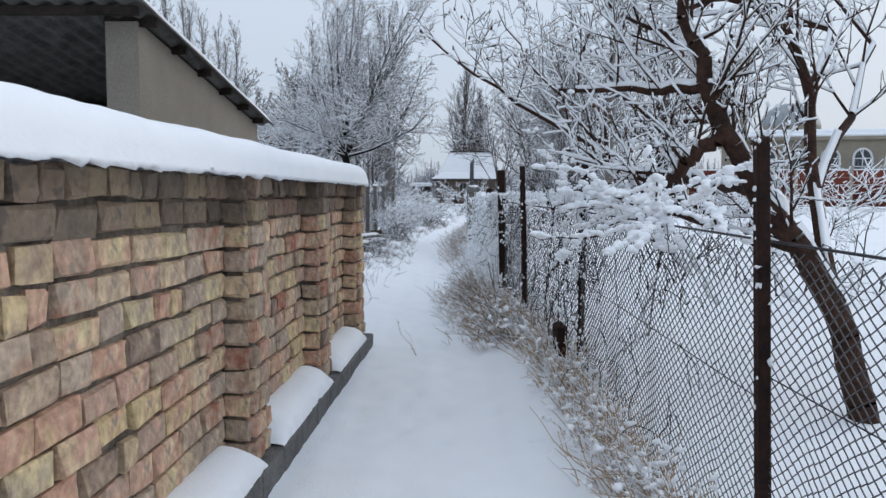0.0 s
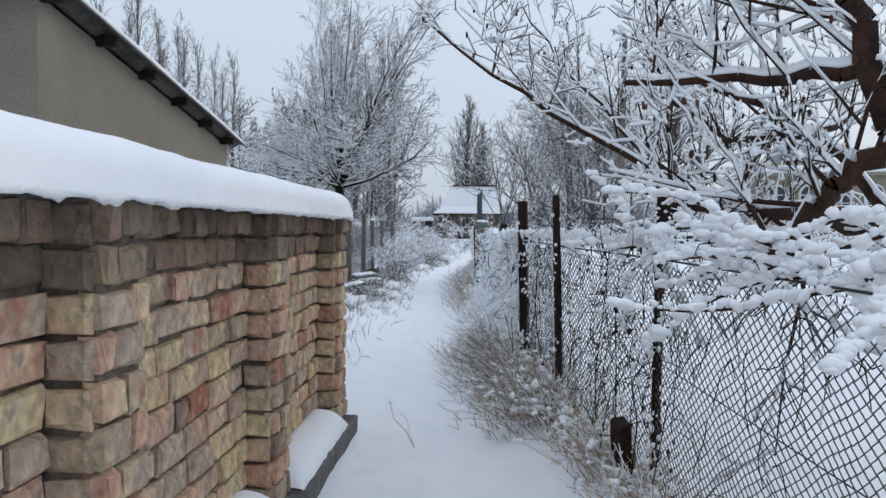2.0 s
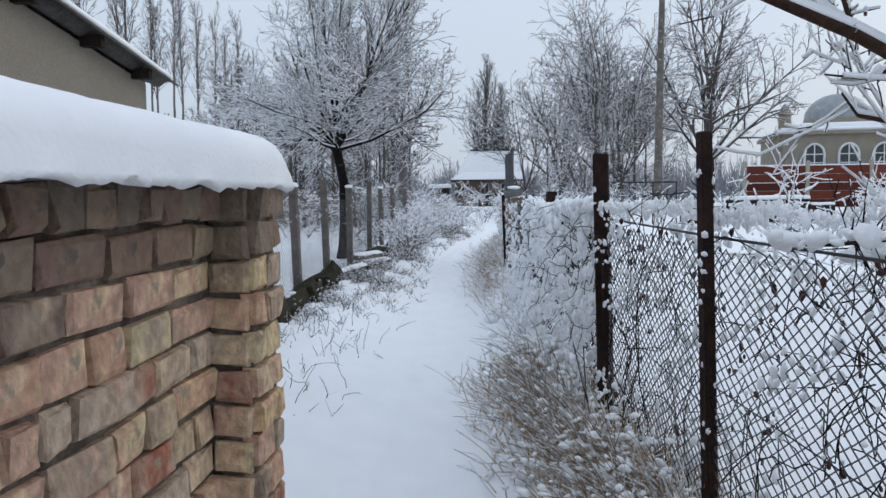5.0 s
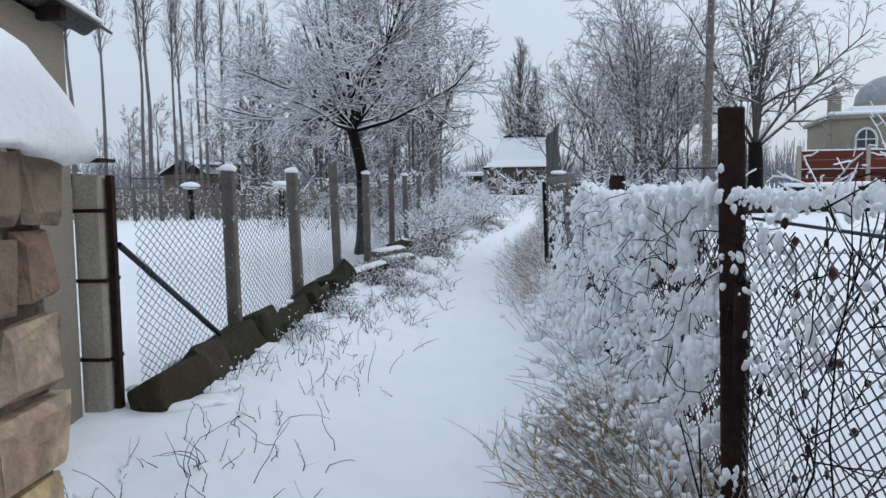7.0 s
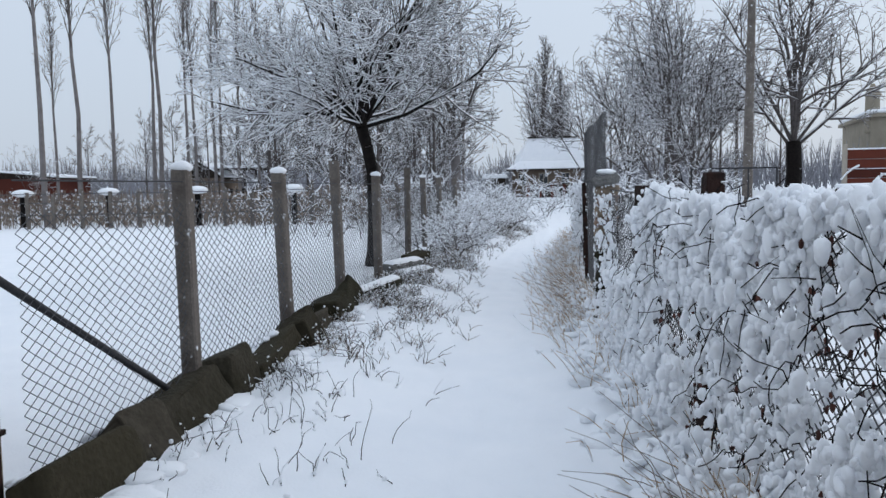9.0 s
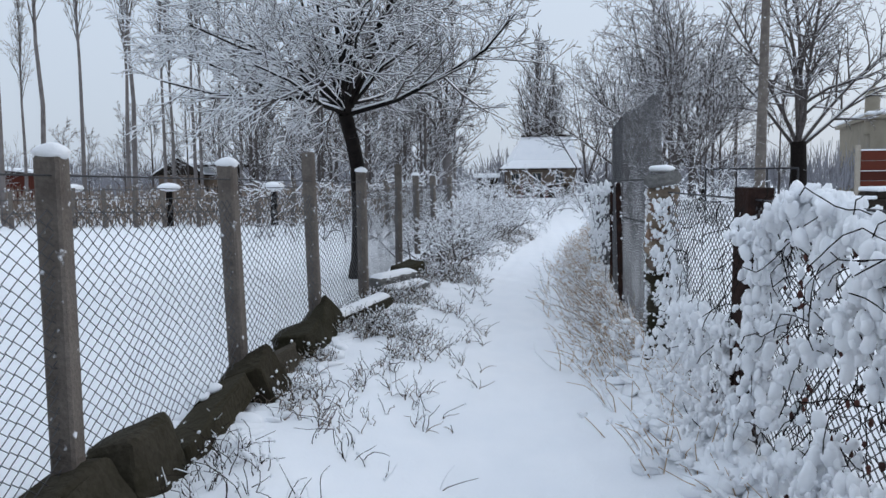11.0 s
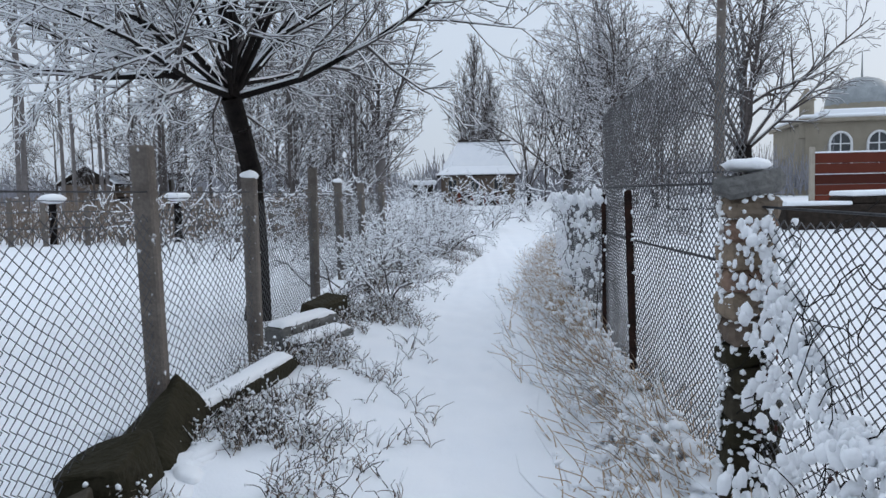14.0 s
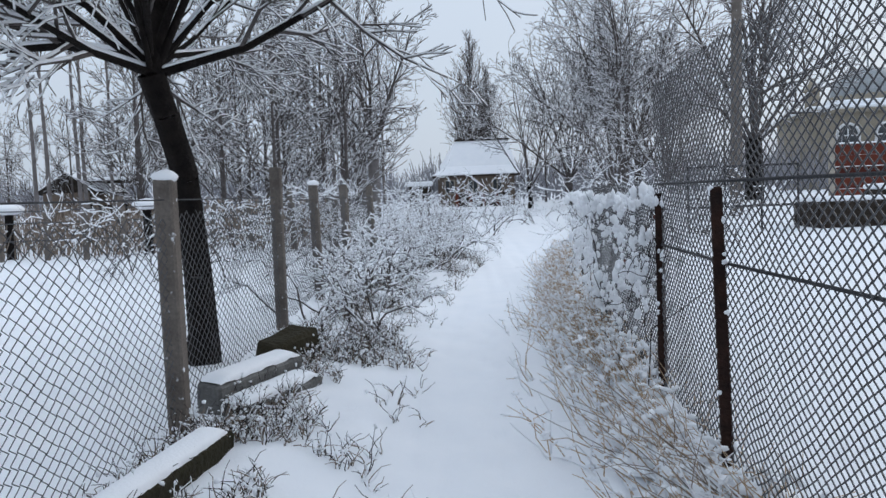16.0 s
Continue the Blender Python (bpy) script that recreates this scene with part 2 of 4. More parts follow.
# ---- the brick wall ----
# built along its own y axis; x = 0 is the face of the pilasters
WALL = pose(-1.132, 0, 0, 0, 0, -2.55)
BACK, LEDGE, COURSE, TOP = -0.15, 0.085, 0.1225, 1.6
PILASTERS = [(-3.0, -2.63), (3.98, 4.27), (5.78, 6.08), (7.52, 7.82)]
wall = tagged(new("brick_wall", boxes("brick_wall", [(-0.4, BACK - 0.014, -3.0, 7.8, -0.1, 1.585)] + [(BACK - 0.02, -0.014, a + 0.014, b - 0.014, -0.1, 1.58) for a, b in PILASTERS], MORTAR)), "weathered yellow and pink brick garden wall with pilasters", "wall", kind="structure")
wall.matrix_world = WALL
plinth = rough_up(boxes("plinth", [(BACK - 0.1, LEDGE, y, y + 0.445, -0.15, 0.13) for y in np.arange(-2.95, 7.5, 0.45)], CONCRETE, 0.012), 0.02, 6)
part("plinth", plinth, wall, "dark concrete plinth")


def drift(name, length, prof, lift, step=0.04, rng=None, seed=0, ends=0.12):
    """A bank of snow along y: prof gives (x, z) round its rounded top, from edge to edge."""
    ys = np.arange(0, length + 1e-6, length / max(3, int(length / step)))
    v, k = [], len(prof)
    for y in ys:
        e = max(0.02, min(1, min(y, length - y) / ends)) ** 0.5
        for i, (x, z) in enumerate(prof):
            n = noise.noise((y * 2.3 + seed, x * 3, z * 3)) * 0.35 + noise.noise((y * 9 + seed, x * 8, z * 8)) * 0.1
            edge = noise.noise((y * 7 + seed, 3, i)) * 0.022 + noise.noise((y * 24, seed, i)) * 0.02 if i in (0, 1, k - 1, k - 2) else 0
            v.append((x * (1 + 0.08 * n) + edge * 0.5, y, max(z, 0) * e * (1 + 0.22 * n) + min(z, 0) + edge + lift))
    n = len(ys)
    i = (np.arange(n - 1)[:, None] * k + np.arange(k - 1)[None]).ravel()
    f = np.stack([i, i + k, i + k + 1, i + 1], -1)
    me = mesh_of(name, v, f, SNOW)
    return me


half = [(math.cos(a), math.sin(a)) for a in np.linspace(0, math.pi, 15)]
cap = [(-0.17 + 0.225 * c * (1 + 0.1 * s_), 0.185 * s_ ** 0.75) for c, s_ in half]
cap = [(0.0, -0.004)] + [(cap[0][0] + 0.005, -0.02)] + cap + [(-0.4, -0.02)]
snow_top = tagged(new("wall_snow", drift("wall_snow", 10.85, cap, 1.605, 0.02, ends=0.1)), "thick rounded snow lying along the wall", "snow", kind="structure")
snow_top.matrix_world = WALL @ pose(0, -3.0, 0)
for (a, b), (c, d) in zip(PILASTERS, PILASTERS[1:]):
    prof = [(BACK - 0.01 + (LEDGE - BACK) * (0.5 - 0.5 * cc), 0.1 * ss ** 0.6) for cc, ss in half]
    prof = [(x, z + 0.1 * (1 - i / 14)) for i, (x, z) in enumerate(prof)]
    lump = tagged(new("ledge_snow", drift("ledge_snow", c - b - 0.02, prof, 0.125, 0.03, seed=c * 7, ends=0.16)), "mound of snow resting on the plinth ledge", "snow", "snow mounds on the ledge")
    lump.matrix_world = WALL @ pose(0, b + 0.01, 0)


# ---- the shed behind the wall ----
def shed():
    sx, y0, y1 = -2.57, 6.85, 11.15
    e = tagged(new("shed", None), "grey stuccoed shed with a snowy corrugated roof", "shed")

    def rz(y):
        return 2.98 - 0.115 * (y - 6.6)
    b = bmesh.new()
    for x0, x1, a, c in ((sx - 0.2, sx, y0, y1), (sx - 0.28, sx - 0.2, y0, y0 + 0.3), (-7.0, sx - 0.2, y1 - 0.2, y1), (-7.2, -7.0, y0, y1)):
        vs = [b.verts.new(p) for p in ((x0, a, -0.1), (x1, a, -0.1), (x1, c, -0.1), (x0, c, -0.1), (x0, a, rz(a)), (x1, a, rz(a)), (x1, c, rz(c)), (x0, c, rz(c)))]
        for q in ((3, 2, 1, 0), (4, 5, 6, 7), (0, 1, 5, 4), (1, 2, 6, 5), (2, 3, 7, 6), (3, 0, 4, 7)):
            b.faces.new([vs[i] for i in q])
    me = bpy.data.meshes.new("wall")
    b.to_mesh(me)
    b.free()
    me.materials.append(STUCCO)
    part("wall", me, e)
    # added dark panel with slats, stands in for the shade inside the open shed
    part("boarding", boxes("boarding", [(-7.0, sx - 0.2, 9.8, 9.84, -0.1, 2.58)] + [(-7.0 + 0.5 * i, -6.98 + 0.5 * i, 9.79, 9.8, -0.1, 2.58) for i in range(8)], DARKWOOD), e, "added dark panel for the shade inside the shed")
    for nm, mat, lift, thick, wave, ex in (("roof", ROOF, 0.05, 0.02, 0.022, 0.0), ("snow", SNOW, 0.075, 0.035, 0.008, -0.05)):
        xs, ys = np.arange(-7.4, sx + 0.2 + ex, 0.03), np.linspace(6.45 - ex, 11.38 + ex, 30)
        X, Y = np.meshgrid(xs, ys)
        Z = rz(Y) + lift + wave * np.sin(X * 2 * np.pi / 0.18)
        Zt = Z + thick * (1 + 0.15 * np.sin(X * 7 + Y * 3))
        v = np.concatenate([np.stack([X, Y, Z], -1).reshape(-1, 3), np.stack([X, Y, Zt], -1).reshape(-1, 3)])
        n, h = len(xs), len(xs) * len(ys)
        i = (np.arange(len(ys) - 1)[:, None] * n + np.arange(n - 1)[None]).ravel()
        f = [np.stack([i + h, i + 1 + h, i + n + 1 + h, i + n + h], -1), np.stack([i, i + n, i + n + 1, i + 1], -1)]
        j = np.arange(n - 1)
        f += [np.stack([j, j + 1, j + 1 + h, j + h], -1)]
        j2 = j + (len(ys) - 1) * n
        f += [np.stack([j2 + 1, j2, j2 + h, j2 + 1 + h], -1)]
        k = np.arange(len(ys) - 1) * n + n - 1
        f += [np.stack([k, k + n, k + n + h, k + h], -1)]
        part(nm, mesh_of(nm, v, np.concatenate(f), mat), e)
    for y in (6.9, 7.7, 8.5, 9.3, 10.1, 10.9):
        part("rafter", boxes("rafter", [(sx - 0.3, sx + 0.14, y - 0.03, y + 0.03, rz(y) - 0.03, rz(y) + 0.045)], DARKWOOD), e)
    part("fascia", boxes("fascia", [(-7.2, sx + 0.1, 6.55, 6.62, rz(6.6) - 0.03, rz(6.6) + 0.035)], DARKWOOD), e)


shed()


# ---- fences ----
def chain_link(name, pts, z0, z1, w, h, r, label, rng, holes=0.0):
    """Woven wire mesh between the points (x, y) of a fence line; z0 and z1 give bottom and top along it."""
    segs = []
    pts = [np.array(p, float) for p in pts]
    lens = [np.linalg.norm(b - a) for a, b in zip(pts, pts[1:])]
    total = sum(lens)

    def at(s):
        s = min(max(s, 0), total - 1e-6)
        for a, b, L in zip(pts, pts[1:], lens):
            if s <= L:
                return a + (b - a) * s / L
            s -= L
        return pts[-1]
    n = int(total / (w / 2))
    for i in range(n):
        s0, s1 = i * w / 2, (i + 1) * w / 2
        a, b = at(s0), at(s1)
        lo, hi = z0(a[1]), z1(a[1])
        m = int((hi - lo) / h * 2)
        for j in range(m):
            za = lo + j * h / 2
            zb = za + h / 2
            if (i + j) % 2:
                za, zb = zb, za
            bulge = [0.012 * noise.noise((p[1] * 2.2, z * 2.2, 7)) for p, z in ((a, za), (b, zb))]
            dz = [0.02 * noise.noise((p[1] * 1.3, 1, z * 1.3)) for p, z in ((a, za), (b, zb))]
            segs.append((a[0] + bulge[0], a[1], za + dz[0], b[0] + bulge[1], b[1], zb + dz[1], r, r))
    return tagged(new(name, tubes(name, segs, WIRE, 3)), label, "fence", kind="stuff"), segs


def post_mesh(name, w, d, h, mat, bevel=0.012, cap=0.05):
    me = boxes(name, [(-w / 2, w / 2, -d / 2, d / 2, -0.3, h)], mat, bevel)
    return me


def snow_cap(name, w, d, h):
    return rough_up(blobs(name, [(0, 0, 0)], [(w, d, h)], SNOW, 2, 0.06), 0.01, 20)


def left_fence():
    rng = np.random.default_rng(3)
    ys = [12.9, 14.8, 16.6, 18.35, 21.2, 23.1, 25.2, 27.6]
    line = [(-2.32, 11.4), (-2.21, 12.9), (-2.16, 14.8), (-2.1, 16.6), (-2.0, 18.35), (-2.0, 21.2), (-1.94, 23.1), (-1.85, 25.2), (-1.7, 27.6)]
    for i, y in enumerate(ys):
        x = line[i + 1][0]
        g = ground_z(x, y)
        top = 1.68 + 0.006 * (y - 13) + (0.14 if i in (2, 4) else 0)
        p = tagged(new("fence_post", post_mesh("fence_post", 0.1, 0.11, top - g, POST)), "weathered concrete fence post with frost", "fence post", "posts of the field fence")
        p.matrix_world = pose(x, y, g, rng.uniform(-1.5, 1.5), rng.uniform(-2, 2), rng.uniform(-8, 8))
        if i in (0, 1, 3, 5):
            part("snow", snow_cap("snow", 0.065, 0.07, 0.04), p).matrix_local = pose(0, 0, top - g + 0.01)
    chain_link("chain_link_fence", line, lambda y: ground_z(-2.15, y) + 0.1, lambda y: 1.48 + 0.008 * (y - 12), 0.09, 0.06, 0.0024, "grey chain link mesh along the snowy field", rng)
    w = [(a[0], a[1], 1.6, b[0], b[1], 1.6, 0.004, 0.004) for a, b in zip(line, line[1:])]
    tagged(new("top_wire", tubes("top_wire", w, BLACK, 4)), "straining wire along the field fence", "wire")
    # rendered corner pier with steel straps, angle post and strut
    g = ground_z(-2.42, 11.3)
    pier = tagged(new("fence_pier", rough_up(boxes("fence_pier", [(-0.09, 0.09, -0.09, 0.09, -0.2, 1.62 - g)], PIER, 0.02), 0.008, 9)), "pale rendered pier with dark steel straps at the fence corner", "pier")
    pier.matrix_world = pose(-2.53, 11.33, g)
    for z in (0.3, 0.78, 1.2, 1.5):
        part("strap", boxes("strap", [(-0.097, 0.097, -0.097, 0.097, z, z + 0.022)], RUST), pier)
    tagged(new("steel_post", boxes("steel_post", [(-2.43, -2.395, 11.28, 11.33, -0.1, 1.62)], RUST)), "rusty angle steel post beside the pier", "fence post")
    tagged(new("brace", tubes("brace", [(-2.4, 11.35, 1.2, -2.22, 12.55, 0.42, 0.02, 0.02)], BLACK, 8)), "dark steel brace leaning against the corner post", "brace")


left_fence()


def right_fence():
    rng = np.random.default_rng(4)
    rows = [(1.32, -0.4, 1.5, "steel"), (1.16, 2.8, 1.7, "steel"), (1.03, 5.96, 1.74, "steel"), (0.81, 7.75, 1.77, "steel"), (0.72, 9.4, 1.78, "wood"), (0.68, 12.0, 1.58, "wood"), (0.66, 13.75, 1.52, "stout"), (0.58, 17.3, 1.56, "steel"), (0.65, 18.5, 1.53, "steel")]
    for x, y, top, kind in rows:
        g = ground_z(x, y)
        w = {"steel": 0.048, "wood": 0.085, "stout": 0.13}[kind]
        p = tagged(new("rusty_post", rough_up(boxes("rusty_post", [(-w / 2, w / 2, -w / 2, w / 2, -0.2, top - g)], RUST, 0.006), 0.004, 15)), "dark rusty fence post crusted with snow", "fence post", "posts of the garden fence")
        p.matrix_world = pose(x, y, g, rng.uniform(-1, 1), rng.uniform(-2, 1), rng.uniform(-15, 15))
        n = 40
        z = rng.uniform(0, top - g, n)
        part("snow", blobs("snow", np.stack([rng.choice([-1, 1], n) * w * 0.4, rng.uniform(-1, 1, n) * w * 0.6, z], -1), rng.uniform(0.006, 0.018, (n, 3)), SNOW, 1, 0.3, rng), p)["kind"] = "stuff"
    p = tagged(new("leaning_post", tubes("leaning_post", [(0.76, 9.5, 0.0, 0.7, 9.3, 1.2, 0.03, 0.028)], RUST, 8)), "rusty pipe leaning against a fence post", "pipe")
    line = [(1.36, -1.2), (1.16, 2.8), (1.03, 5.96), (0.81, 7.75), (0.72, 9.4), (0.68, 12.0), (0.66, 13.9), (0.62, 15.6)]
    chain_link("garden_mesh", line, lambda y: ground_z(1.0, y) + 0.03, lambda y: 1.28 + 0.012 * y, 0.066, 0.046, 0.0027, "chain link mesh of the garden fence", rng)
    line2 = [(0.6, 15.58), (0.58, 17.3), (0.65, 18.5), (0.75, 21.0)]
    chain_link("tall_mesh", line2, lambda y: ground_z(0.7, y) + 0.03, lambda y: 2.2 - 0.02 * (y - 15.6) if y < 18.6 else 1.6, 0.056, 0.044, 0.0032, "tall dark chain link mesh with a steel rail", rng)
    rail = [(0.6, 15.58, z, 0.58, 17.3, z, 0.007, 0.007) for z in (1.25, 1.58)] + [(0.58, 17.3, z, 0.65, 18.5, z, 0.007, 0.007) for z in (1.25, 1.58)]
    tagged(new("fence_rail", tubes("fence_rail", rail, BLACK, 6)), "dark steel rails of the garden fence", "rail")
    wires = [(a[0], a[1], 0.75, b[0], b[1], 0.85, 0.003, 0.003) for a, b in zip(line[:5], line[1:5])] + [(a[0], a[1], 1.3 + 0.012 * a[1], b[0], b[1], 1.3 + 0.012 * b[1], 0.005, 0.005) for a, b in zip(line, line[1:])]
    tagged(new("straining_wire", tubes("straining_wire", wires, BLACK, 4)), "straining wires of the garden fence", "wire")


right_fence()

# ---- stones and blocks along the field fence ----
def stone(name, size, rng):
    """A rough split slab with worn edges."""
    v, f = ico(3)
    v = np.sign(v) * np.abs(v) ** 0.22 * np.array(size) / 2
    v[:, 2] *= 1 + rng.uniform(-0.25, 0.25) * v[:, 1] / size[1] * 2
    v[:, 0] *= 1 + rng.uniform(-0.3, 0.3) * v[:, 2] / size[2] * 2
    me = mesh_of(name, v, f, STONE, False)
    off = Vector(rng.uniform(0, 50, 3))
    for p in me.vertices:
        p.co += Vector(noise.noise_vector(p.co * 2.6 + off)) * 0.055 + Vector(noise.noise_vector(p.co * 9 + off)) * 0.022 + Vector(noise.noise_vector(p.co * 26 + off)) * 0.008
    return me


def stone_row():
    rng = np.random.default_rng(8)
    y = 11.25
    lengths = [0.62, 0.34, 0.8, 0.4, 1.05, 0.36, 0.6, 0.45, 0.75, 0.4, 0.6]
    while y < 16.6:
        L = lengths.pop(0)
        x = -2.14 + 0.03 * (y - 12) + rng.uniform(-0.04, 0.04)
        h = rng.uniform(0.2, 0.27) + (0.07 if L < 0.5 else 0)
        g = ground_z(x, y)
        o = tagged(new("boulder", stone("boulder", (0.2 + 0.1 * rng.uniform(), L, h), rng)), "dark mossy stone slab at the foot of the fence", "stone", "stones along the fence")
        o.matrix_world = pose(x, y + L / 2, g + h * 0.24, rng.uniform(-5, 14), -22 + rng.uniform(-16, 10), rng.uniform(-14, 6))
        n = 7
        part("snow", blobs("snow", np.stack([rng.uniform(-0.14, -0.05, n), rng.uniform(-L / 2.2, L / 2.2, n), np.full(n, h * 0.4)], -1), rng.uniform(0.025, 0.06, (n, 3)) * (1, 2.0, 0.4), SNOW, 2, 0.15, rng), o)["kind"] = "stuff"
        y += L * 1.03
    n = 90
    ys = rng.uniform(11.3, 17.2, n)
    xs = -2.14 + 0.03 * (ys - 12) + rng.choice([-0.2, 0.17], n) + rng.normal(0, 0.05, n)
    c = [(x, y, ground_z(x, y)) for x, y in zip(xs, ys)]
    tagged(new("stone_snow", blobs("stone_snow", c, rng.uniform(0.07, 0.13, (n, 3)) * (1, 1.8, 0.3), SNOW, 2, 0.15, rng, 0.15)), "snow banked against the fence stones", "snow", kind="stuff")
    # squared beam with snow, and concrete blocks stacked as steps
    for name, lab, x, y, z, sx, sy, sz, rot in (("beam", "dark squared timber lying along the fence", -1.86, 17.3, 0.34, 0.15, 1.7, 0.16, -9), ("concrete_block", "concrete block with snow on top", -1.62, 19.0, 0.36, 0.18, 0.85, 0.11, -22), ("concrete_block", "concrete block with snow on top", -1.78, 19.12, 0.47, 0.18, 0.9, 0.11, -22), ("boulder", "mossy stone lying by the fence", -1.75, 20.1, 0.44, 0.3, 0.5, 0.3, -30)):
        o = new(name, rough_up(boxes(name, [(-sx / 2, sx / 2, -sy / 2, sy / 2, -sz / 2 - 0.12, sz / 2)], STONE if name != "concrete_block" else CONCRETE, 0.015), 0.015, 7) if name != "boulder" else stone(name, (sx, sy, sz), rng))
        tagged(o, lab, "block" if name == "concrete_block" else name)
        o.matrix_world = pose(x, y, z, 0, 4, rot)
        if name != "boulder":
            prof = [(-sx / 2 * 0.95 * c, 0.05 * s_ ** 0.5) for c, s_ in half]
            part("snow", drift("snow", sy * 0.95, prof[::-1][::-1], sz / 2 - 0.003, 0.04, seed=y, ends=0.08), o).matrix_local = pose(-0.01, -sy * 0.475, 0)


stone_row()


# ---- rubble pillar on the garden side ----
def pillar():
    rng = np.random.default_rng(12)
    g = ground_z(0.6, 15.7)
    o = tagged(new("stone_pillar", None), "crumbling brick and stone gate pillar with a snowy capstone", "pillar")
    o.matrix_world = pose(0.59, 15.53, g)
    z = -0.1
    i = 0
    while z < 1.4 - g + 0.1:
        h = rng.uniform(0.07, 0.11)
        w = 0.19 + rng.uniform(-0.03, 0.025)
        me = rough_up(boxes("block", [(-w / 2, w / 2, -w / 2, w / 2, 0, h - 0.008)], DARK_BRICK if i > 8 else STONE, 0.02), 0.03, 11)
        part("block", me, o).matrix_local = pose(rng.uniform(-0.02, 0.02), rng.uniform(-0.02, 0.02), z, 0, 0, rng.uniform(-10, 10))
        z += h
        i += 1
    part("capstone", rough_up(boxes("capstone", [(-0.118, 0.118, -0.115, 0.115, 0, 0.08)], CONCRETE, 0.025), 0.04, 7), o).matrix_local = pose(0, 0, z)
    part("snow", snow_cap("snow", 0.11, 0.09, 0.028), o).matrix_local = pose(0, 0, z + 0.12)
    n = 900
    a = rng.uniform(0, 6.28, n)
    part("snow_patch", blobs("snow_patch", np.stack([0.1 * np.cos(a), 0.1 * np.sin(a), rng.uniform(0, z, n)], -1), rng.uniform(0.004, 0.016, (n, 3)), SNOW, 1, 0.3, rng), o)["kind"] = "stuff"


pillar()


# ---- trees ----
def grow(segs, rng, p, d, L, r, level, plan):
    """One branch and all that it carries. plan, level by level: kids, kid length ratio, angle, upward pull, wander."""
    kids, ratio, angle, up, wander = plan[level]
    n = 5 if level == 0 else 4 if level < 2 else 3 if level == 2 else 2
    p, d = np.array(p, float), np.array(d, float)
    pts = [(p.copy(), d.copy(), r)]
    for i in range(n):
        d = d + rng.normal(0, wander, 3) + np.array([0, 0, up])
        d /= np.linalg.norm(d)
        q = p + d * L / n
        rr = r * (1 - 0.75 * (i + 1) / n) if level else r * (1 - 0.45 * (i + 1) / n)
        r_old = pts[-1][2]
        segs.append((*p, *q, r_old, rr, level))
        p = q
        pts.append((p.copy(), d.copy(), rr))
    if level + 1 < len(plan):
        for j in range(kids):
            f = (0.2 + 0.8 * (j + rng.uniform(0, 1)) / kids) * n if level else (0.85 + 0.15 * j / kids) * n
            i = min(int(f), n - 1)
            u = f - i
            b = pts[i][0] * (1 - u) + pts[min(i + 1, n)][0] * u
            dd, br = pts[i][1], pts[i][2]
            side = np.cross(dd, rng.normal(0, 1, 3))
            side /= np.linalg.norm(side)
            a = radians(angle * rng.uniform(0.6, 1.25))
            nd = dd * math.cos(a) + side * math.sin(a)
            grow(segs, rng, b, nd, L * ratio * rng.uniform(0.7, 1.2) * (1 - 0.35 * f / n if level else 1), max(br * 0.62, 0.003), level + 1, plan)


def snow_on(segs, rng, amount=0.8, low=0.004, keep=1.0):
    """Snow lying along the upper side of branches."""
    out = []
    for s in segs:
        d = np.array(s[3:6]) - np.array(s[:3])
        flat = math.hypot(d[0], d[1]) / (np.linalg.norm(d) + 1e-9)
        if flat < 0.3 or rng.uniform() > keep:
            continue
        r0, r1 = (low + amount * s[6] * 0.6) * (0.4 + 0.6 * flat), (low + amount * s[7] * 0.6) * (0.4 + 0.6 * flat)
        z0, z1 = s[6] * 0.75 + r0 * 0.4, s[7] * 0.75 + r1 * 0.4
        out.append((s[0], s[1], s[2] + z0, s[3], s[4], s[5] + z1, r0, r1))
    return out


def tree_thing(name, segs, bark, twig, snow, label, group="", thin=2, k=5, frost=None):
    a = np.array(segs)
    lev = a[:, 8]
    o = tagged(new(name, tubes("trunk", a[lev < thin][:, :8], bark, k)), label, "tree", group)
    if (lev >= thin).any():
        tagged(part("twigs", tubes("twigs", a[lev >= thin][:, :8], twig, 3), o), kind="stuff")
    if snow is not None and len(snow):
        tagged(part("snow", tubes("snow", snow, frost or SNOW, 3), o), "snow on the branches", kind="stuff")
    return o


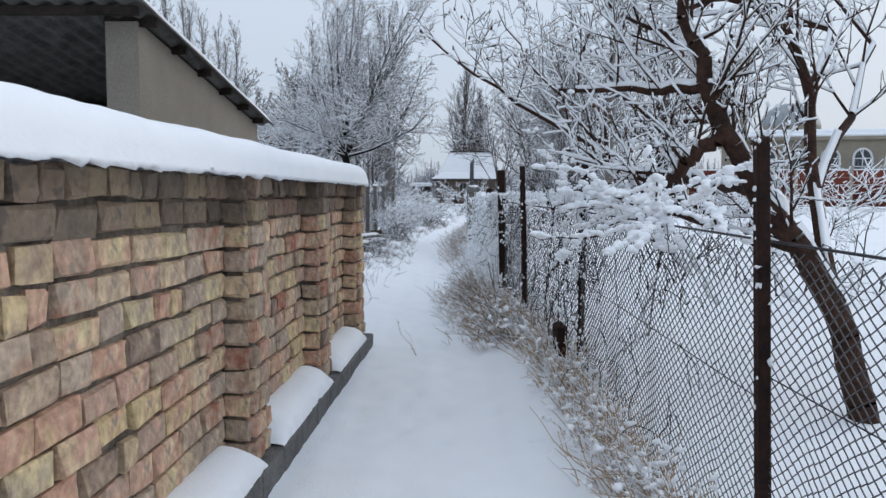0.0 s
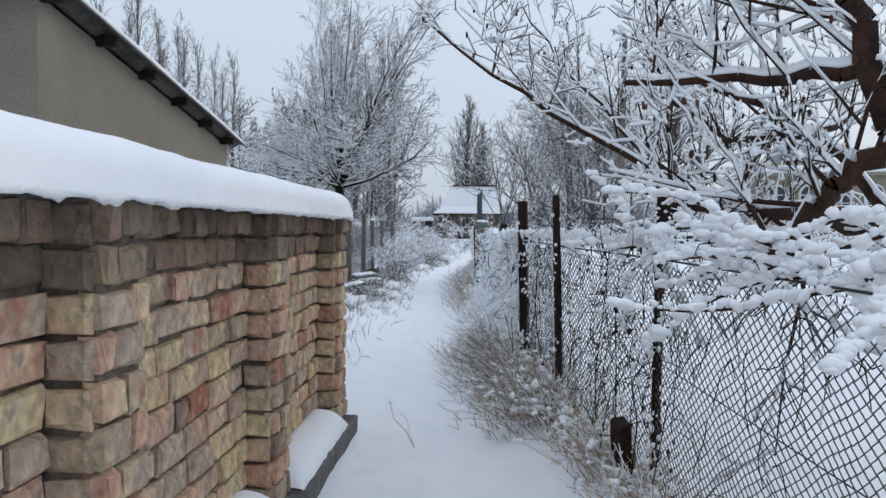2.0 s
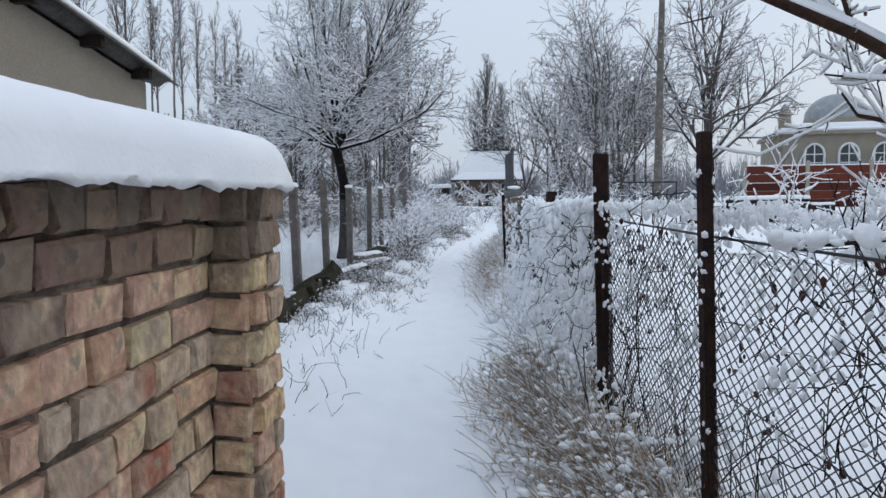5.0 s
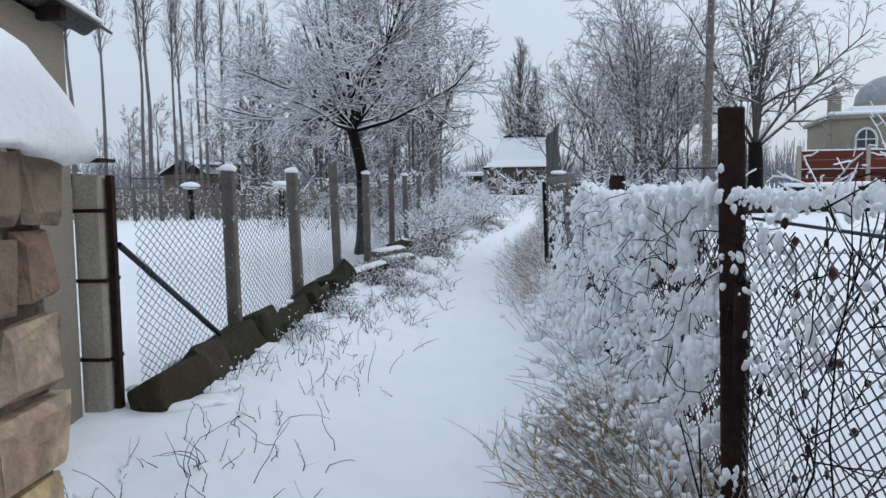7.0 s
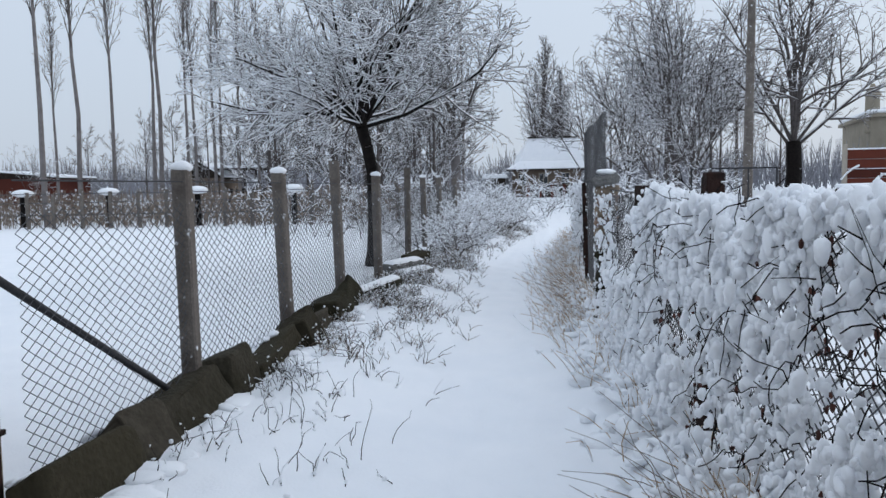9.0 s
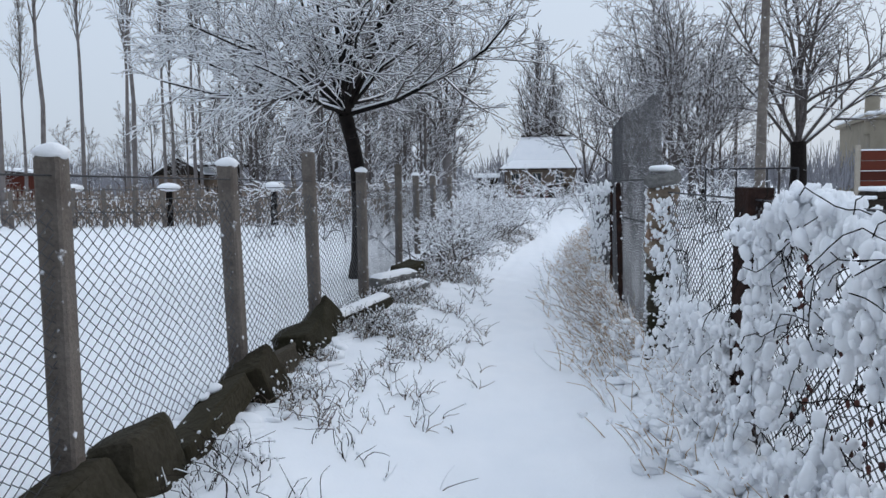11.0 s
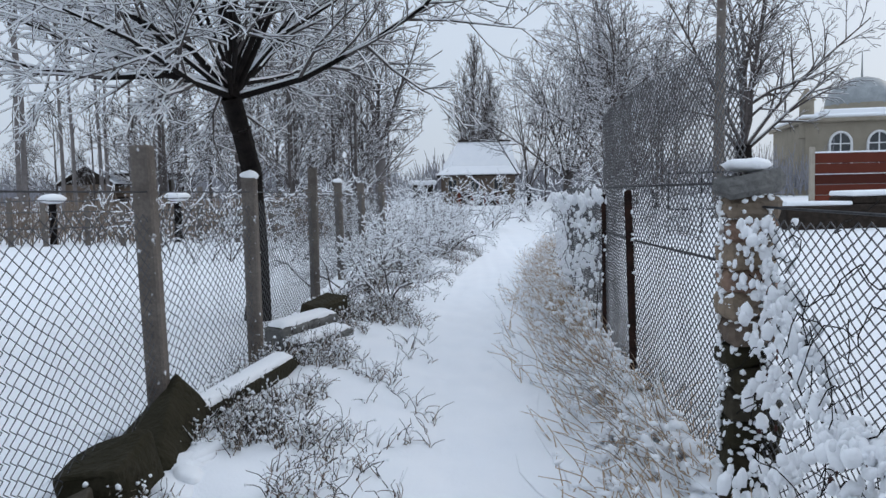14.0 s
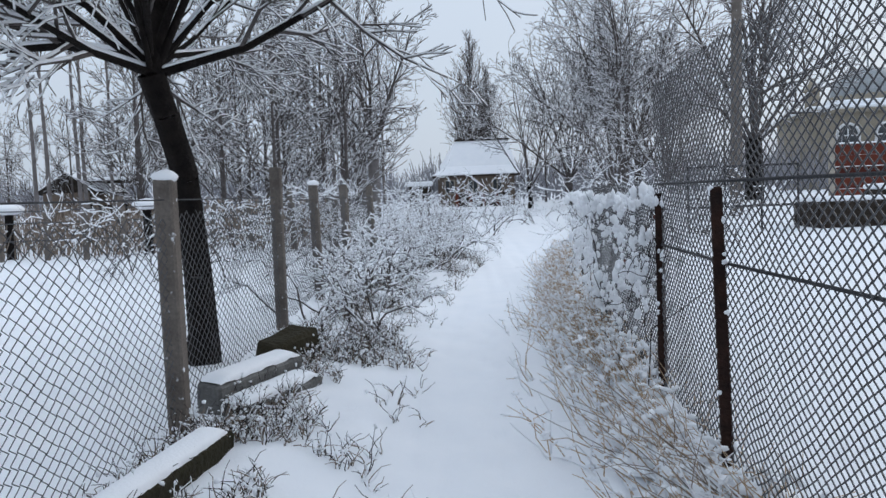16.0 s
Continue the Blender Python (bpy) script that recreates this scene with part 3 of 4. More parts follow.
def umbrella_tree():
    rng = np.random.default_rng(21)
    segs = []
    g = ground_z(-2.4, 20.1) - 0.1
    trunk = [np.array(p) for p in ((-2.4, 20.15, g), (-2.34, 20.0, g + 0.35), (-2.28, 19.75, 1.1), (-2.25, 19.5, 1.75), (-2.29, 19.3, 2.15), (-2.33, 19.2, 2.4))]
    rads = [0.15, 0.115, 0.1, 0.09, 0.085, 0.09]
    for a, b, r0, r1 in zip(trunk, trunk[1:], rads, rads[1:]):
        segs.append((*a, *b, r0, r1, 0))
    lead = trunk[5]
    for r0, r1, dx in ((0.075, 0.055, 0.06), (0.055, 0.03, -0.04), (0.03, 0.014, 0.05)):
        segs.append((*lead, *(lead + (dx, 0, 0.55)), r0, r1, 0))
        lead = lead + (dx, 0, 0.55)
    low = [(0, 0, 0, 0, 0), (12, 0.44, 44, 0.03, 0.17), (8, 0.5, 44, 0.03, 0.15), (3, 0.6, 40, -0.02, 0.15), (0, 0, 0, -0.03, 0.16)]
    high = [(0, 0, 0, 0, 0), (14, 0.36, 34, 0.05, 0.07), (8, 0.5, 38, 0.05, 0.11), (3, 0.6, 38, 0.02, 0.14), (0, 0, 0, 0.0, 0.15)]
    for j in range(25):
        a, u = j * 2.4 + rng.normal(0, 0.25), rng.uniform(0, 1)
        tilt = radians(8 + 34 * u) if j % 5 < 2 else radians(46 + 40 * u)
        d = (math.sin(tilt) * math.cos(a), math.sin(tilt) * math.sin(a), math.cos(tilt))
        L = (3.9 * math.cos(tilt) ** 2 + 2.2 * math.sin(tilt) ** 2) * rng.uniform(0.82, 1.06)
        foot = trunk[5] + np.array((0, 0, rng.uniform(-0.1, 0.5) * (0.25 if tilt > 0.8 else 1)))
        grow(segs, rng, foot, d, L, rng.uniform(0.018, 0.034), 1, high if tilt < 0.7 else low)
    segs = [(*s[:6], max(s[6], 0.0036), max(s[7], 0.0028), s[8]) for s in segs]
    tree_thing("shade_tree", segs, BARK, TWIG, snow_on(segs, rng, 1.15, 0.0044, 0.92), "bare dark-trunked tree with a frosted spreading crown", thin=2, k=7)


umbrella_tree()


def fruit_tree():
    rng = np.random.default_rng(33)
    segs = []
    main = [
        [(2.75, 5.1, -0.1), (2.6, 5.15, 0.6), (2.35, 5.2, 1.11), (2.08, 5.2, 1.47), (1.75, 5.2, 1.95), (1.68, 5.2, 2.36), (1.56, 5.25, 2.65), (1.5, 5.4, 3.3)],
        [(1.78, 5.2, 1.9), (1.62, 5.25, 1.73), (1.5, 5.3, 1.6), (1.3, 5.35, 1.36)],
        [(1.68, 5.2, 2.2), (1.5, 5.5, 2.2), (1.25, 5.75, 2.26), (0.87, 6.0, 2.27)],
        [(2.5, 5.15, 0.85), (2.6, 5.6, 1.5), (2.7, 5.9, 2.2), (2.55, 6.0, 2.7), (2.1, 6.0, 2.95), (1.8, 5.9, 2.85)],
        [(2.08, 5.2, 1.47), (2.0, 6.4, 1.62), (1.7, 7.4, 1.7), (1.2, 7.6, 2.05), (0.5, 7.8, 2.5), (-0.2, 8.0, 3.1)],
        [(2.35, 5.2, 1.11), (2.7, 6.6, 1.5), (2.6, 7.6, 2.2), (2.3, 8.4, 2.6), (2.0, 8.9, 2.9)],
        [(2.6, 7.6, 2.2), (2.1, 8.0, 2.2), (1.8, 8.3, 2.5), (1.6, 8.5, 3.0)],
        [(2.0, 6.4, 1.62), (1.9, 7.5, 1.62), (1.75, 8.2, 1.75), (1.65, 8.6, 2.0)],
        [(2.7, 5.9, 2.2), (3.1, 6.5, 2.8), (2.8, 7.4, 3.3), (2.2, 8.0, 3.6)],
        [(1.68, 5.2, 2.36), (1.4, 5.8, 2.7), (1.05, 6.4, 3.2), (0.8, 7.0, 3.8)],
        [(2.6, 5.6, 1.5), (3.2, 6.3, 2.1), (3.7, 7.0, 2.8), (3.5, 7.6, 3.5)],
        [(2.6, 7.6, 2.2), (3.3, 8.3, 2.5), (3.7, 9.0, 3.0)],
        [(2.35, 5.2, 1.11), (2.0, 6.4, 1.3), (1.75, 6.8, 1.4), (1.6, 7.0, 1.45)],
        [(1.7, 7.4, 1.7), (1.3, 8.1, 2.3), (0.9, 8.6, 2.9), (0.6, 8.9, 3.5)],
    ]
    rad = [(0.1, 0.03), (0.05, 0.03), (0.035, 0.014), (0.055, 0.02), (0.04, 0.009), (0.055, 0.014), (0.03, 0.009), (0.03, 0.009), (0.03, 0.01), (0.022, 0.007), (0.04, 0.012), (0.03, 0.01), (0.028, 0.012), (0.02, 0.007)]
    plan = [(0, 0, 0, 0, 0), (0, 0, 0, 0, 0), (5, 0.5, 42, 0.09, 0.13), (3, 0.55, 42, 0.08, 0.15), (0, 0, 0, 0.05, 0.18)]
    for pts, (r0, r1) in zip(main, rad):
        fine = []
        for a, b in zip(pts, pts[1:]):
            for k in range(3):
                fine.append(np.array(a) + (np.array(b) - np.array(a)) * k / 3 + rng.normal(0, 0.018, 3))
        fine.append(np.array(pts[-1]))
        n = len(fine) - 1
        for i in range(n):
            ra, rb = r0 + (r1 - r0) * i / n, r0 + (r1 - r0) * (i + 1) / n
            segs.append((*fine[i], *fine[i + 1], ra, rb, 0))
            if i > n * 0.28:
                for _ in range(2 if i % 2 else 1):
                    d = fine[i + 1] - fine[i]
                    d = 0.5 * d / np.linalg.norm(d) + rng.normal(0, 0.5, 3) + np.array((-0.1, 0, 0.7))
                    d /= np.linalg.norm(d)
                    grow(segs, rng, fine[i], d, rng.uniform(0.4, 1.1), min(rb * 0.6, 0.015), 2, plan)
    segs = [(*s[:6], max(s[6], 0.004), max(s[7], 0.003), s[8]) for s in segs]
    o = tree_thing("fruit_tree", segs, BARK_RED, BARK_RED, snow_on(segs, rng, 1.5, 0.006, 0.8), "old leaning fruit tree laden with snow", thin=2, k=8)
    a = np.array([s[:9] for s in segs])
    tips = a[(a[:, 8] >= 3)]
    pick = tips[rng.choice(len(tips), 900, replace=False)]
    tagged(part("clumps", blobs("clumps", pick[:, 3:6] + (0, 0, 0.008), rng.uniform(0.008, 0.02, (900, 1)) * rng.uniform(0.7, 1.4, (900, 3)), SNOW, 1, 0.3, rng), o), kind="stuff")
    pick = tips[rng.choice(len(tips), 600, replace=False)]
    tagged(part("leaf", blobs("leaf", pick[:, 3:6] - (0, 0, 0.012), rng.uniform(0.006, 0.014, (600, 1)) * np.array((1, 0.5, 1.7)), LEAF, 1, 0.3, rng), o), "shrivelled dark red leaves", kind="stuff")


fruit_tree()


def bare_tree(name, seed, height, trunk_r, limbs, spread_deg, label, group, bark, twig, clear=0.25, thick=0.012, kids=(6, 5), frost=True, upright=0.05):
    """A bare tree some way off, with its foot at the origin."""
    rng = np.random.default_rng(seed)
    segs, p, n = [], np.array((0.0, 0.0, -0.3)), 6
    pts = [p]
    for i in range(n):
        q = p + np.array((*rng.normal(0, 0.025 * height / n, 2), (height * 0.93 + 0.3) / n))
        segs.append((*p, *q, trunk_r * (1 - 0.85 * i / n), trunk_r * (1 - 0.85 * (i + 1) / n), 0))
        p = q
        pts.append(p)
    plan = [(0, 0, 0, 0, 0), (kids[0], 0.42, 38, upright, 0.09), (kids[1], 0.5, 40, upright * 0.8, 0.12), (0, 0, 0, 0.02, 0.14)]
    for j in range(limbs):
        f = (clear + (1 - clear) * (j + rng.uniform(0, 1)) / limbs) * n * 0.97
        i = min(int(f), n - 1)
        b = pts[i] + (pts[i + 1] - pts[i]) * (f - i)
        a, t = rng.uniform(0, 6.28), radians(spread_deg * rng.uniform(0.6, 1.2))
        L = height * (0.42 if spread_deg > 25 else 0.22) * (1.15 - (1.02 if upright > 0.2 else 0.75) * f / n) * rng.uniform(0.8, 1.2)
        grow(segs, rng, b, (math.sin(t) * math.cos(a), math.sin(t) * math.sin(a), math.cos(t)), L, max(trunk_r * 0.35 * (1 - 0.7 * f / n), thick), 1, plan)
    segs = [(*s[:6], max(s[6], thick * (1.0 if s[8] < 2 else 0.7)), max(s[7], thick * 0.6), s[8]) for s in segs]
    sn = snow_on(segs, rng, 0.5, thick * 0.6, 0.6) if frost else None
    return tree_thing(name, segs, bark, twig, sn, label, group, thin=1, k=6, frost=SNOW_DIRTY)


def forked_tree(name, seed, height, trunk_r, fork, leaders, tilt, label, group, bark, twig, thick, kids):
    """A bare tree whose short trunk splits into several rising leaders; its foot is at the origin."""
    rng = np.random.default_rng(seed)
    segs = [(0, 0, -0.3, 0.05, 0, fork * 0.5, trunk_r * 1.15, trunk_r, 0), (0.05, 0, fork * 0.5, 0, 0, fork, trunk_r, trunk_r * 0.95, 0)]
    plan = [(0, 0, 0, 0, 0), (kids[0], 0.46, 38, 0.05, 0.1), (kids[1], 0.48, 42, 0.02, 0.13), (kids[2], 0.5, 42, -0.02, 0.16), (0, 0, 0, -0.04, 0.18)]
    for j in range(leaders):
        a, t = j * 2.4 + rng.normal(0, 0.3), radians(tilt * (0.25 + 0.95 * j / leaders))
        L = (height - fork) * rng.uniform(0.8, 1.0) * (0.65 + 0.35 * math.cos(t))
        grow(segs, rng, (0, 0, fork * rng.uniform(0.85, 1.0)), (math.sin(t) * math.cos(a), math.sin(t) * math.sin(a), math.cos(t)), L, trunk_r * rng.uniform(0.28, 0.42), 1, plan)
    segs = [(*s[:6], max(s[6], thick * (1.0 if s[8] < 3 else 0.7)), max(s[7], thick * 0.55), s[8]) for s in segs]
    return tree_thing(name, segs, bark, twig, snow_on(segs, rng, 0.5, thick * 0.75, 0.8), label, group, thin=1, k=6, frost=SNOW_DIRTY)


def plant(thing, places, seed, vary=0.12):
    """Sets the first at its place and copies of it at the others: x, y, size."""
    rng = np.random.default_rng(seed)
    for i, (x, y, s) in enumerate(places):
        m = pose(x, y, ground_z(x, y), 0, 0, rng.uniform(0, 360)) @ Matrix.Diagonal((s * rng.uniform(1 - vary, 1 + vary), s * rng.uniform(1 - vary, 1 + vary), s, 1))
        if i:
            copy_thing(thing, m)
    x, y, s = places[0]
    thing.matrix_world = pose(x, y, ground_z(x, y)) @ Matrix.Diagonal((s, s, s, 1))


rt = np.random.default_rng(77)
pop_a = bare_tree("poplar", 41, 12.3, 0.1, 26, 15, "slender bare poplar in a row beyond the field", "row of poplars", POPLAR, TWIG, 0.55, 0.012, (4, 3), True, 0.1)
pop_b = bare_tree("poplar", 42, 13.0, 0.1, 30, 14, "slender bare poplar in a row beyond the field", "row of poplars", POPLAR, TWIG, 0.52, 0.012, (4, 3), True, 0.1)
row_a = [(-14.6 + rt.uniform(-0.6, 0.6), y, rt.uniform(0.85, 1.05)) for y in (31.0, 36.5, 39.5, 42.5, 46.0, 51.0)]
row_b = [(-14.3 + rt.uniform(-0.6, 0.6), y, rt.uniform(0.85, 1.05)) for y in (33.8, 38.0, 41.0, 44.5, 48.5, 54.0, 57.0)]
plant(pop_a, row_a + [(-9.6, 60, 1.1), (-6.2, 58, 1.15), (-24.0, 40, 0.7), (-27.0, 44, 0.65)], 1)
plant(pop_b, row_b + [(-8.0, 61, 1.1), (-4.6, 57, 1.1), (-3.6, 60, 1.15), (-20.5, 42, 0.75)], 2)
grove_a = bare_tree("grove_tree", 51, 6.5, 0.08, 17, 50, "frosted grey tree in a dense grove", "grove trees", TWIG, TWIG, 0.05, 0.017, (6, 6), True, 0.03)
grove_b = bare_tree("grove_tree", 52, 7.5, 0.09, 18, 42, "frosted grey tree in a dense grove", "grove trees", TWIG, TWIG, 0.04, 0.017, (6, 6), True, 0.03)
plant(grove_a, [(-9.0, 37, 0.95), (-7.2, 39, 1.0), (-5.4, 38, 0.95), (-11.5, 44, 0.9), (-3.6, 41, 1.0), (-8.4, 46, 1.1), (-4.4, 47, 1.1), (-19.5, 52, 0.9), (-5.4, 55, 0.9), (6.9, 47, 1.0), (12.0, 58, 1.2), (-29.0, 60, 0.8), (-8.2, 50, 1.2), (-6.0, 51, 1.2), (-10.5, 47, 1.0), (-21.5, 49, 0.6)], 3)
plant(grove_b, [(-8.0, 42, 1.0), (-6.2, 43, 1.05), (-10.2, 40, 0.9), (-4.8, 44, 1.05), (-12.5, 49, 0.9), (-4.2, 50, 0.95), (-17.0, 56, 0.8), (9.6, 50, 1.05), (8.2, 55, 1.2), (-24.0, 58, 0.8), (6.4, 66, 0.9), (18.0, 66, 1.0), (-7.0, 48, 1.1), (-9.4, 52, 1.1), (-15.5, 47, 0.7)], 4)
big = forked_tree("tall_tree", 61, 12.5, 0.36, 2.6, 9, 50, "tall bare tree with a spreading crown", "tall trees", BARK, TWIG, 0.016, (9, 7, 3))
plant(big, [(13.6, 50.0, 1.05)], 5)
mid = forked_tree("frosted_tree", 62, 10.8, 0.22, 1.6, 10, 42, "frosted bare tree behind the house", "frosted trees", TWIG, TWIG, 0.016, (9, 7, 3))
plant(mid, [(8.0, 51.0, 1.05), (6.3, 56.0, 0.85), (10.2, 57, 1.0)], 6)
spire = bare_tree("pyramid_poplar", 63, 15.0, 0.24, 44, 26, "tall narrow pyramid poplar, bare and dark", "pyramid poplars", TWIG, TWIG, 0.05, 0.02, (8, 4), True, 0.22)
plant(spire, [(2.0, 75.0, 0.9), (3.9, 79.0, 0.76), (3.1, 77, 0.6)], 7, 0.05)
willow = forked_tree("drooping_tree", 64, 9.5, 0.26, 3.2, 5, 48, "grey bare tree with arching limbs", "arching trees", POPLAR, TWIG, 0.014, (8, 6, 3))
plant(willow, [(-3.2, 47.0, 1.0), (-4.4, 55.0, 0.9)], 8)
yard = forked_tree("yard_tree", 65, 6.6, 0.12, 1.0, 6, 36, "small bare tree beside the far house", "yard trees", BARK, TWIG, 0.012, (7, 4, 2))
plant(yard, [(3.3, 48.0, 1.0), (5.4, 41.0, 0.7), (6.2, 38.0, 0.75), (-16.5, 34.0, 0.4)], 9)


# ---- far buildings ----
def hipped_house():
    o = tagged(new("house", None), "small brown plastered house with a snowy hipped roof", "house")
    o.matrix_world = pose(-0.8, 62, 0.6)
    w, d, h, top = 5.1, 4.2, 2.05, 4.2
    part("wall", boxes("wall", [(0.25, w - 0.25, 0.3, d, -0.4, h)], PLASTER), o)
    for nm, mat, up, ex in (("roof", DARKWOOD, 0.0, 0.0), ("snow", SNOW, 0.07, -0.03)):
        b = bmesh.new()
        e = 0.1 + ex
        lo = [(-e, -e, h + up), (w + e, -e, h + up), (w + e, d + 0.3 + e, h + up), (-e, d + 0.3 + e, h + up)]
        hi = [(1.4, 2.2, top + up * 0.4), (w - 0.4, 2.2, top + up * 0.4)]
        brk = [(0.75, 0.75, h + 0.5 + up), (w - 0.1, 0.75, h + 0.5 + up)]
        t = 0.12 if nm == "snow" else 0.06
        vs = [b.verts.new(p) for p in lo + hi + brk] + [b.verts.new((p[0], p[1], p[2] - t)) for p in lo]
        for q in ((0, 1, 7, 6), (6, 7, 5, 4), (1, 2, 5, 7), (2, 3, 4, 5), (3, 0, 6, 4), (0, 8, 9, 1), (1, 9, 10, 2), (2, 10, 11, 3), (3, 11, 8, 0), (11, 10, 9, 8)):
            b.faces.new([vs[i] for i in q])
        me = bpy.data.meshes.new(nm)
        b.to_mesh(me)
        b.free()
        me.materials.append(mat)
        part(nm, me, o)
    part("ridge", boxes("ridge", [(1.35, w - 0.35, 2.1, 2.3, top + 0.02, top + 0.13)], DARKWOOD, 0.02), o)
    for x in (0.95, 2.35, 3.8):
        wi = part("window", boxes("window", [(x - 0.25, x + 0.25, 0.27, 0.31, 1.02, 1.76)], GLASS), o)
        part("frame", boxes("frame", [(x - 0.31, x - 0.25, 0.24, 0.32, 0.96, 1.82), (x + 0.25, x + 0.31, 0.24, 0.32, 0.96, 1.82), (x - 0.25, x + 0.25, 0.24, 0.32, 0.96, 1.02), (x - 0.25, x + 0.25, 0.24, 0.32, 1.76, 1.82), (x - 0.02, x + 0.02, 0.25, 0.32, 1.02, 1.76)], PIER), wi)
    p = tagged(new("lean_to", boxes("lean_to", [(0.1, 1.4, 0.2, 2.4, -0.3, 1.5)], DARKWOOD)), "low lean-to with snow beside the house", "shed")
    p.matrix_world = pose(-2.4, 61.4, 0.6)
    part("snow", boxes("snow", [(-0.1, 1.55, 0, 2.6, 1.5, 1.78)], SNOW, 0.08), p)
    f = tagged(new("yard_fence", None), "low dark board fence before the house", "fence")
    f.matrix_world = pose(0.4, 59.5, 0.6)
    for i in range(16):
        part("board", boxes("board", [(i * 0.19, i * 0.19 + 0.17, 0, 0.03, -0.2, 1.0 + 0.05 * math.sin(i * 2.3))], DARKWOOD if i % 4 else RED), f)
    part("rail", boxes("rail", [(0, 3.04, 0.03, 0.08, 0.8, 0.88)], DARKWOOD), f)


hipped_house()


def mosque():
    o = tagged(new("domed_building", None), "cream plastered building with arched windows and a grey dome", "building")
    o.matrix_world = pose(26.5, 72, 0.6, 0, 0, -12)
    part("wall", boxes("wall", [(0, 16, 0, 12, -1, 5.6)], CREAM), o)
    part("cornice", boxes("cornice", [(-0.35, 16.3, -0.35, 12.3, 5.6, 5.9)], CREAM, 0.05), o)
    part("snow", boxes("snow", [(-0.3, 16.2, -0.3, 12.2, 5.9, 6.2), (1.6, 14, 1.5, 11, 6.2, 6.7)], SNOW, 0.1), o)
    part("drum", tubes("drum", [(5.2, 5, 6.2, 5.2, 5, 7.2, 2.7, 2.7)], CREAM, 24), o)
    v, f = ico(3)
    part("dome", mesh_of("dome", v * (2.7, 2.7, 2.2) + (5.2, 5, 7.2), f, ZINC), o)
    part("finial", tubes("finial", [(5.2, 5, 9.2, 5.2, 5, 11.4, 0.09, 0.03)], ZINC, 8), o)
    part("turret", tubes("turret", [(0.2, 0.6, 4.5, 0.2, 0.6, 7.3, 0.55, 0.5), (0.2, 0.6, 7.3, 0.2, 0.6, 8.2, 0.65, 0.1)], CREAM, 10), o)
    for i in range(5):
        x = 2.4 + i * 2.6
        pts = [(x - 0.75, 2.2), (x + 0.75, 2.2)] + [(x + 0.75 * math.cos(a), 4.0 + 0.85 * math.sin(a)) for a in np.linspace(0, math.pi, 11)]
        b = bmesh.new()
        b.faces.new([b.verts.new((px, -0.06, pz)) for px, pz in pts])
        me = bpy.data.meshes.new("window")
        b.to_mesh(me)
        b.free()
        me.materials.append(GLASS)
        wi = part("window", me, o)
        ring = [(a[0], -0.08, a[1], c[0], -0.08, c[1], 0.1, 0.1) for a, c in zip(pts, pts[1:] + pts[:1])] + [(x, -0.08, 2.2, x, -0.08, 4.8, 0.05, 0.05), (x - 0.75, -0.08, 3.3, x + 0.75, -0.08, 3.3, 0.05, 0.05), (x - 0.75, -0.08, 4.0, x + 0.75, -0.08, 4.0, 0.05, 0.05)]
        part("frame", tubes("frame", ring, WHITE, 6), wi)


mosque()


def board_fence():
    rng = np.random.default_rng(9)
    o = tagged(new("board_fence", None), "rust-red board fence with snow along its rails", "fence", kind="structure")
    o.matrix_world = pose(12.2, 40, ground_z(12.2, 40), 0, 0, -6)
    for i in range(6):
        x = i * 2.6
        part("panel", boxes("panel", [(x + 0.08, x + 2.5, 0, 0.05, 0.15 + j * 0.36, 0.15 + j * 0.36 + 0.34) for j in range(5)], RED, 0.01), o)
        part("post", boxes("post", [(x - 0.09, x + 0.07, -0.05, 0.1, -0.4, 2.15)], PIER, 0.01), o)
        part("snow", boxes("snow", [(x + 0.05, x + 2.5, -0.04, 0.1, 1.94, 1.99), (x + 0.05, x + 2.5, -0.03, 0.0, 1.2, 1.225)], SNOW, 0.01), o)


board_fence()
hut = tagged(new("timber_stack", rough_up(boxes("timber_stack", [(0, 4.5, 0, 1.2, -0.2, 0.5), (1.5, 3.8, 0.1, 1.2, 0.5, 0.72)], DARKWOOD, 0.04), 0.08, 2)), "dark brown timber stack in the garden", "timber")
part("snow", rough_up(boxes("snow", [(0, 1.5, 0, 1.2, 0.5, 0.6), (1.5, 3.8, 0.1, 1.2, 0.72, 0.84), (3.8, 4.5, 0, 1.2, 0.5, 0.6)], SNOW, 0.03), 0.05, 2), hut)
hut.matrix_world = pose(7.0, 30, ground_z(7, 30))
gate = tubes("garden_gate", [(4.4, 30, z, 6.6, 30, z, 0.025, 0.025) for z in (1.1, 1.9)] + [(4.4 + 0.73 * i, 30, 0.3, 4.4 + 0.73 * i, 30, 1.9, 0.022, 0.022) for i in range(4)], BLACK, 6)
tagged(new("garden_gate", gate), "dark tubular steel frame standing in the garden", "frame")
stub = tagged(new("rusty_stub", rough_up(boxes("rusty_stub", [(-0.035, 0.035, -0.07, 0.07, -0.15, 0.36)], RUST, 0.012), 0.02, 9)), "short rusty steel stub at the fence foot", "stub")
stub.matrix_world = pose(0.93, 6.2, ground_z(0.93, 6.2), 6, -5, 10)
pole = tagged(new("utility_pole", tubes("utility_pole", [(7.2, 35, 0, 7.35, 35, 9.5, 0.17, 0.1)], POST, 10)), "tall grey concrete utility pole", "pole")
pole2 = tagged(new("utility_pole", tubes("utility_pole", [(14, 62, 0, 14, 62, 8, 0.12, 0.08)], POST, 8)), "thin grey pole far behind the gardens", "pole")


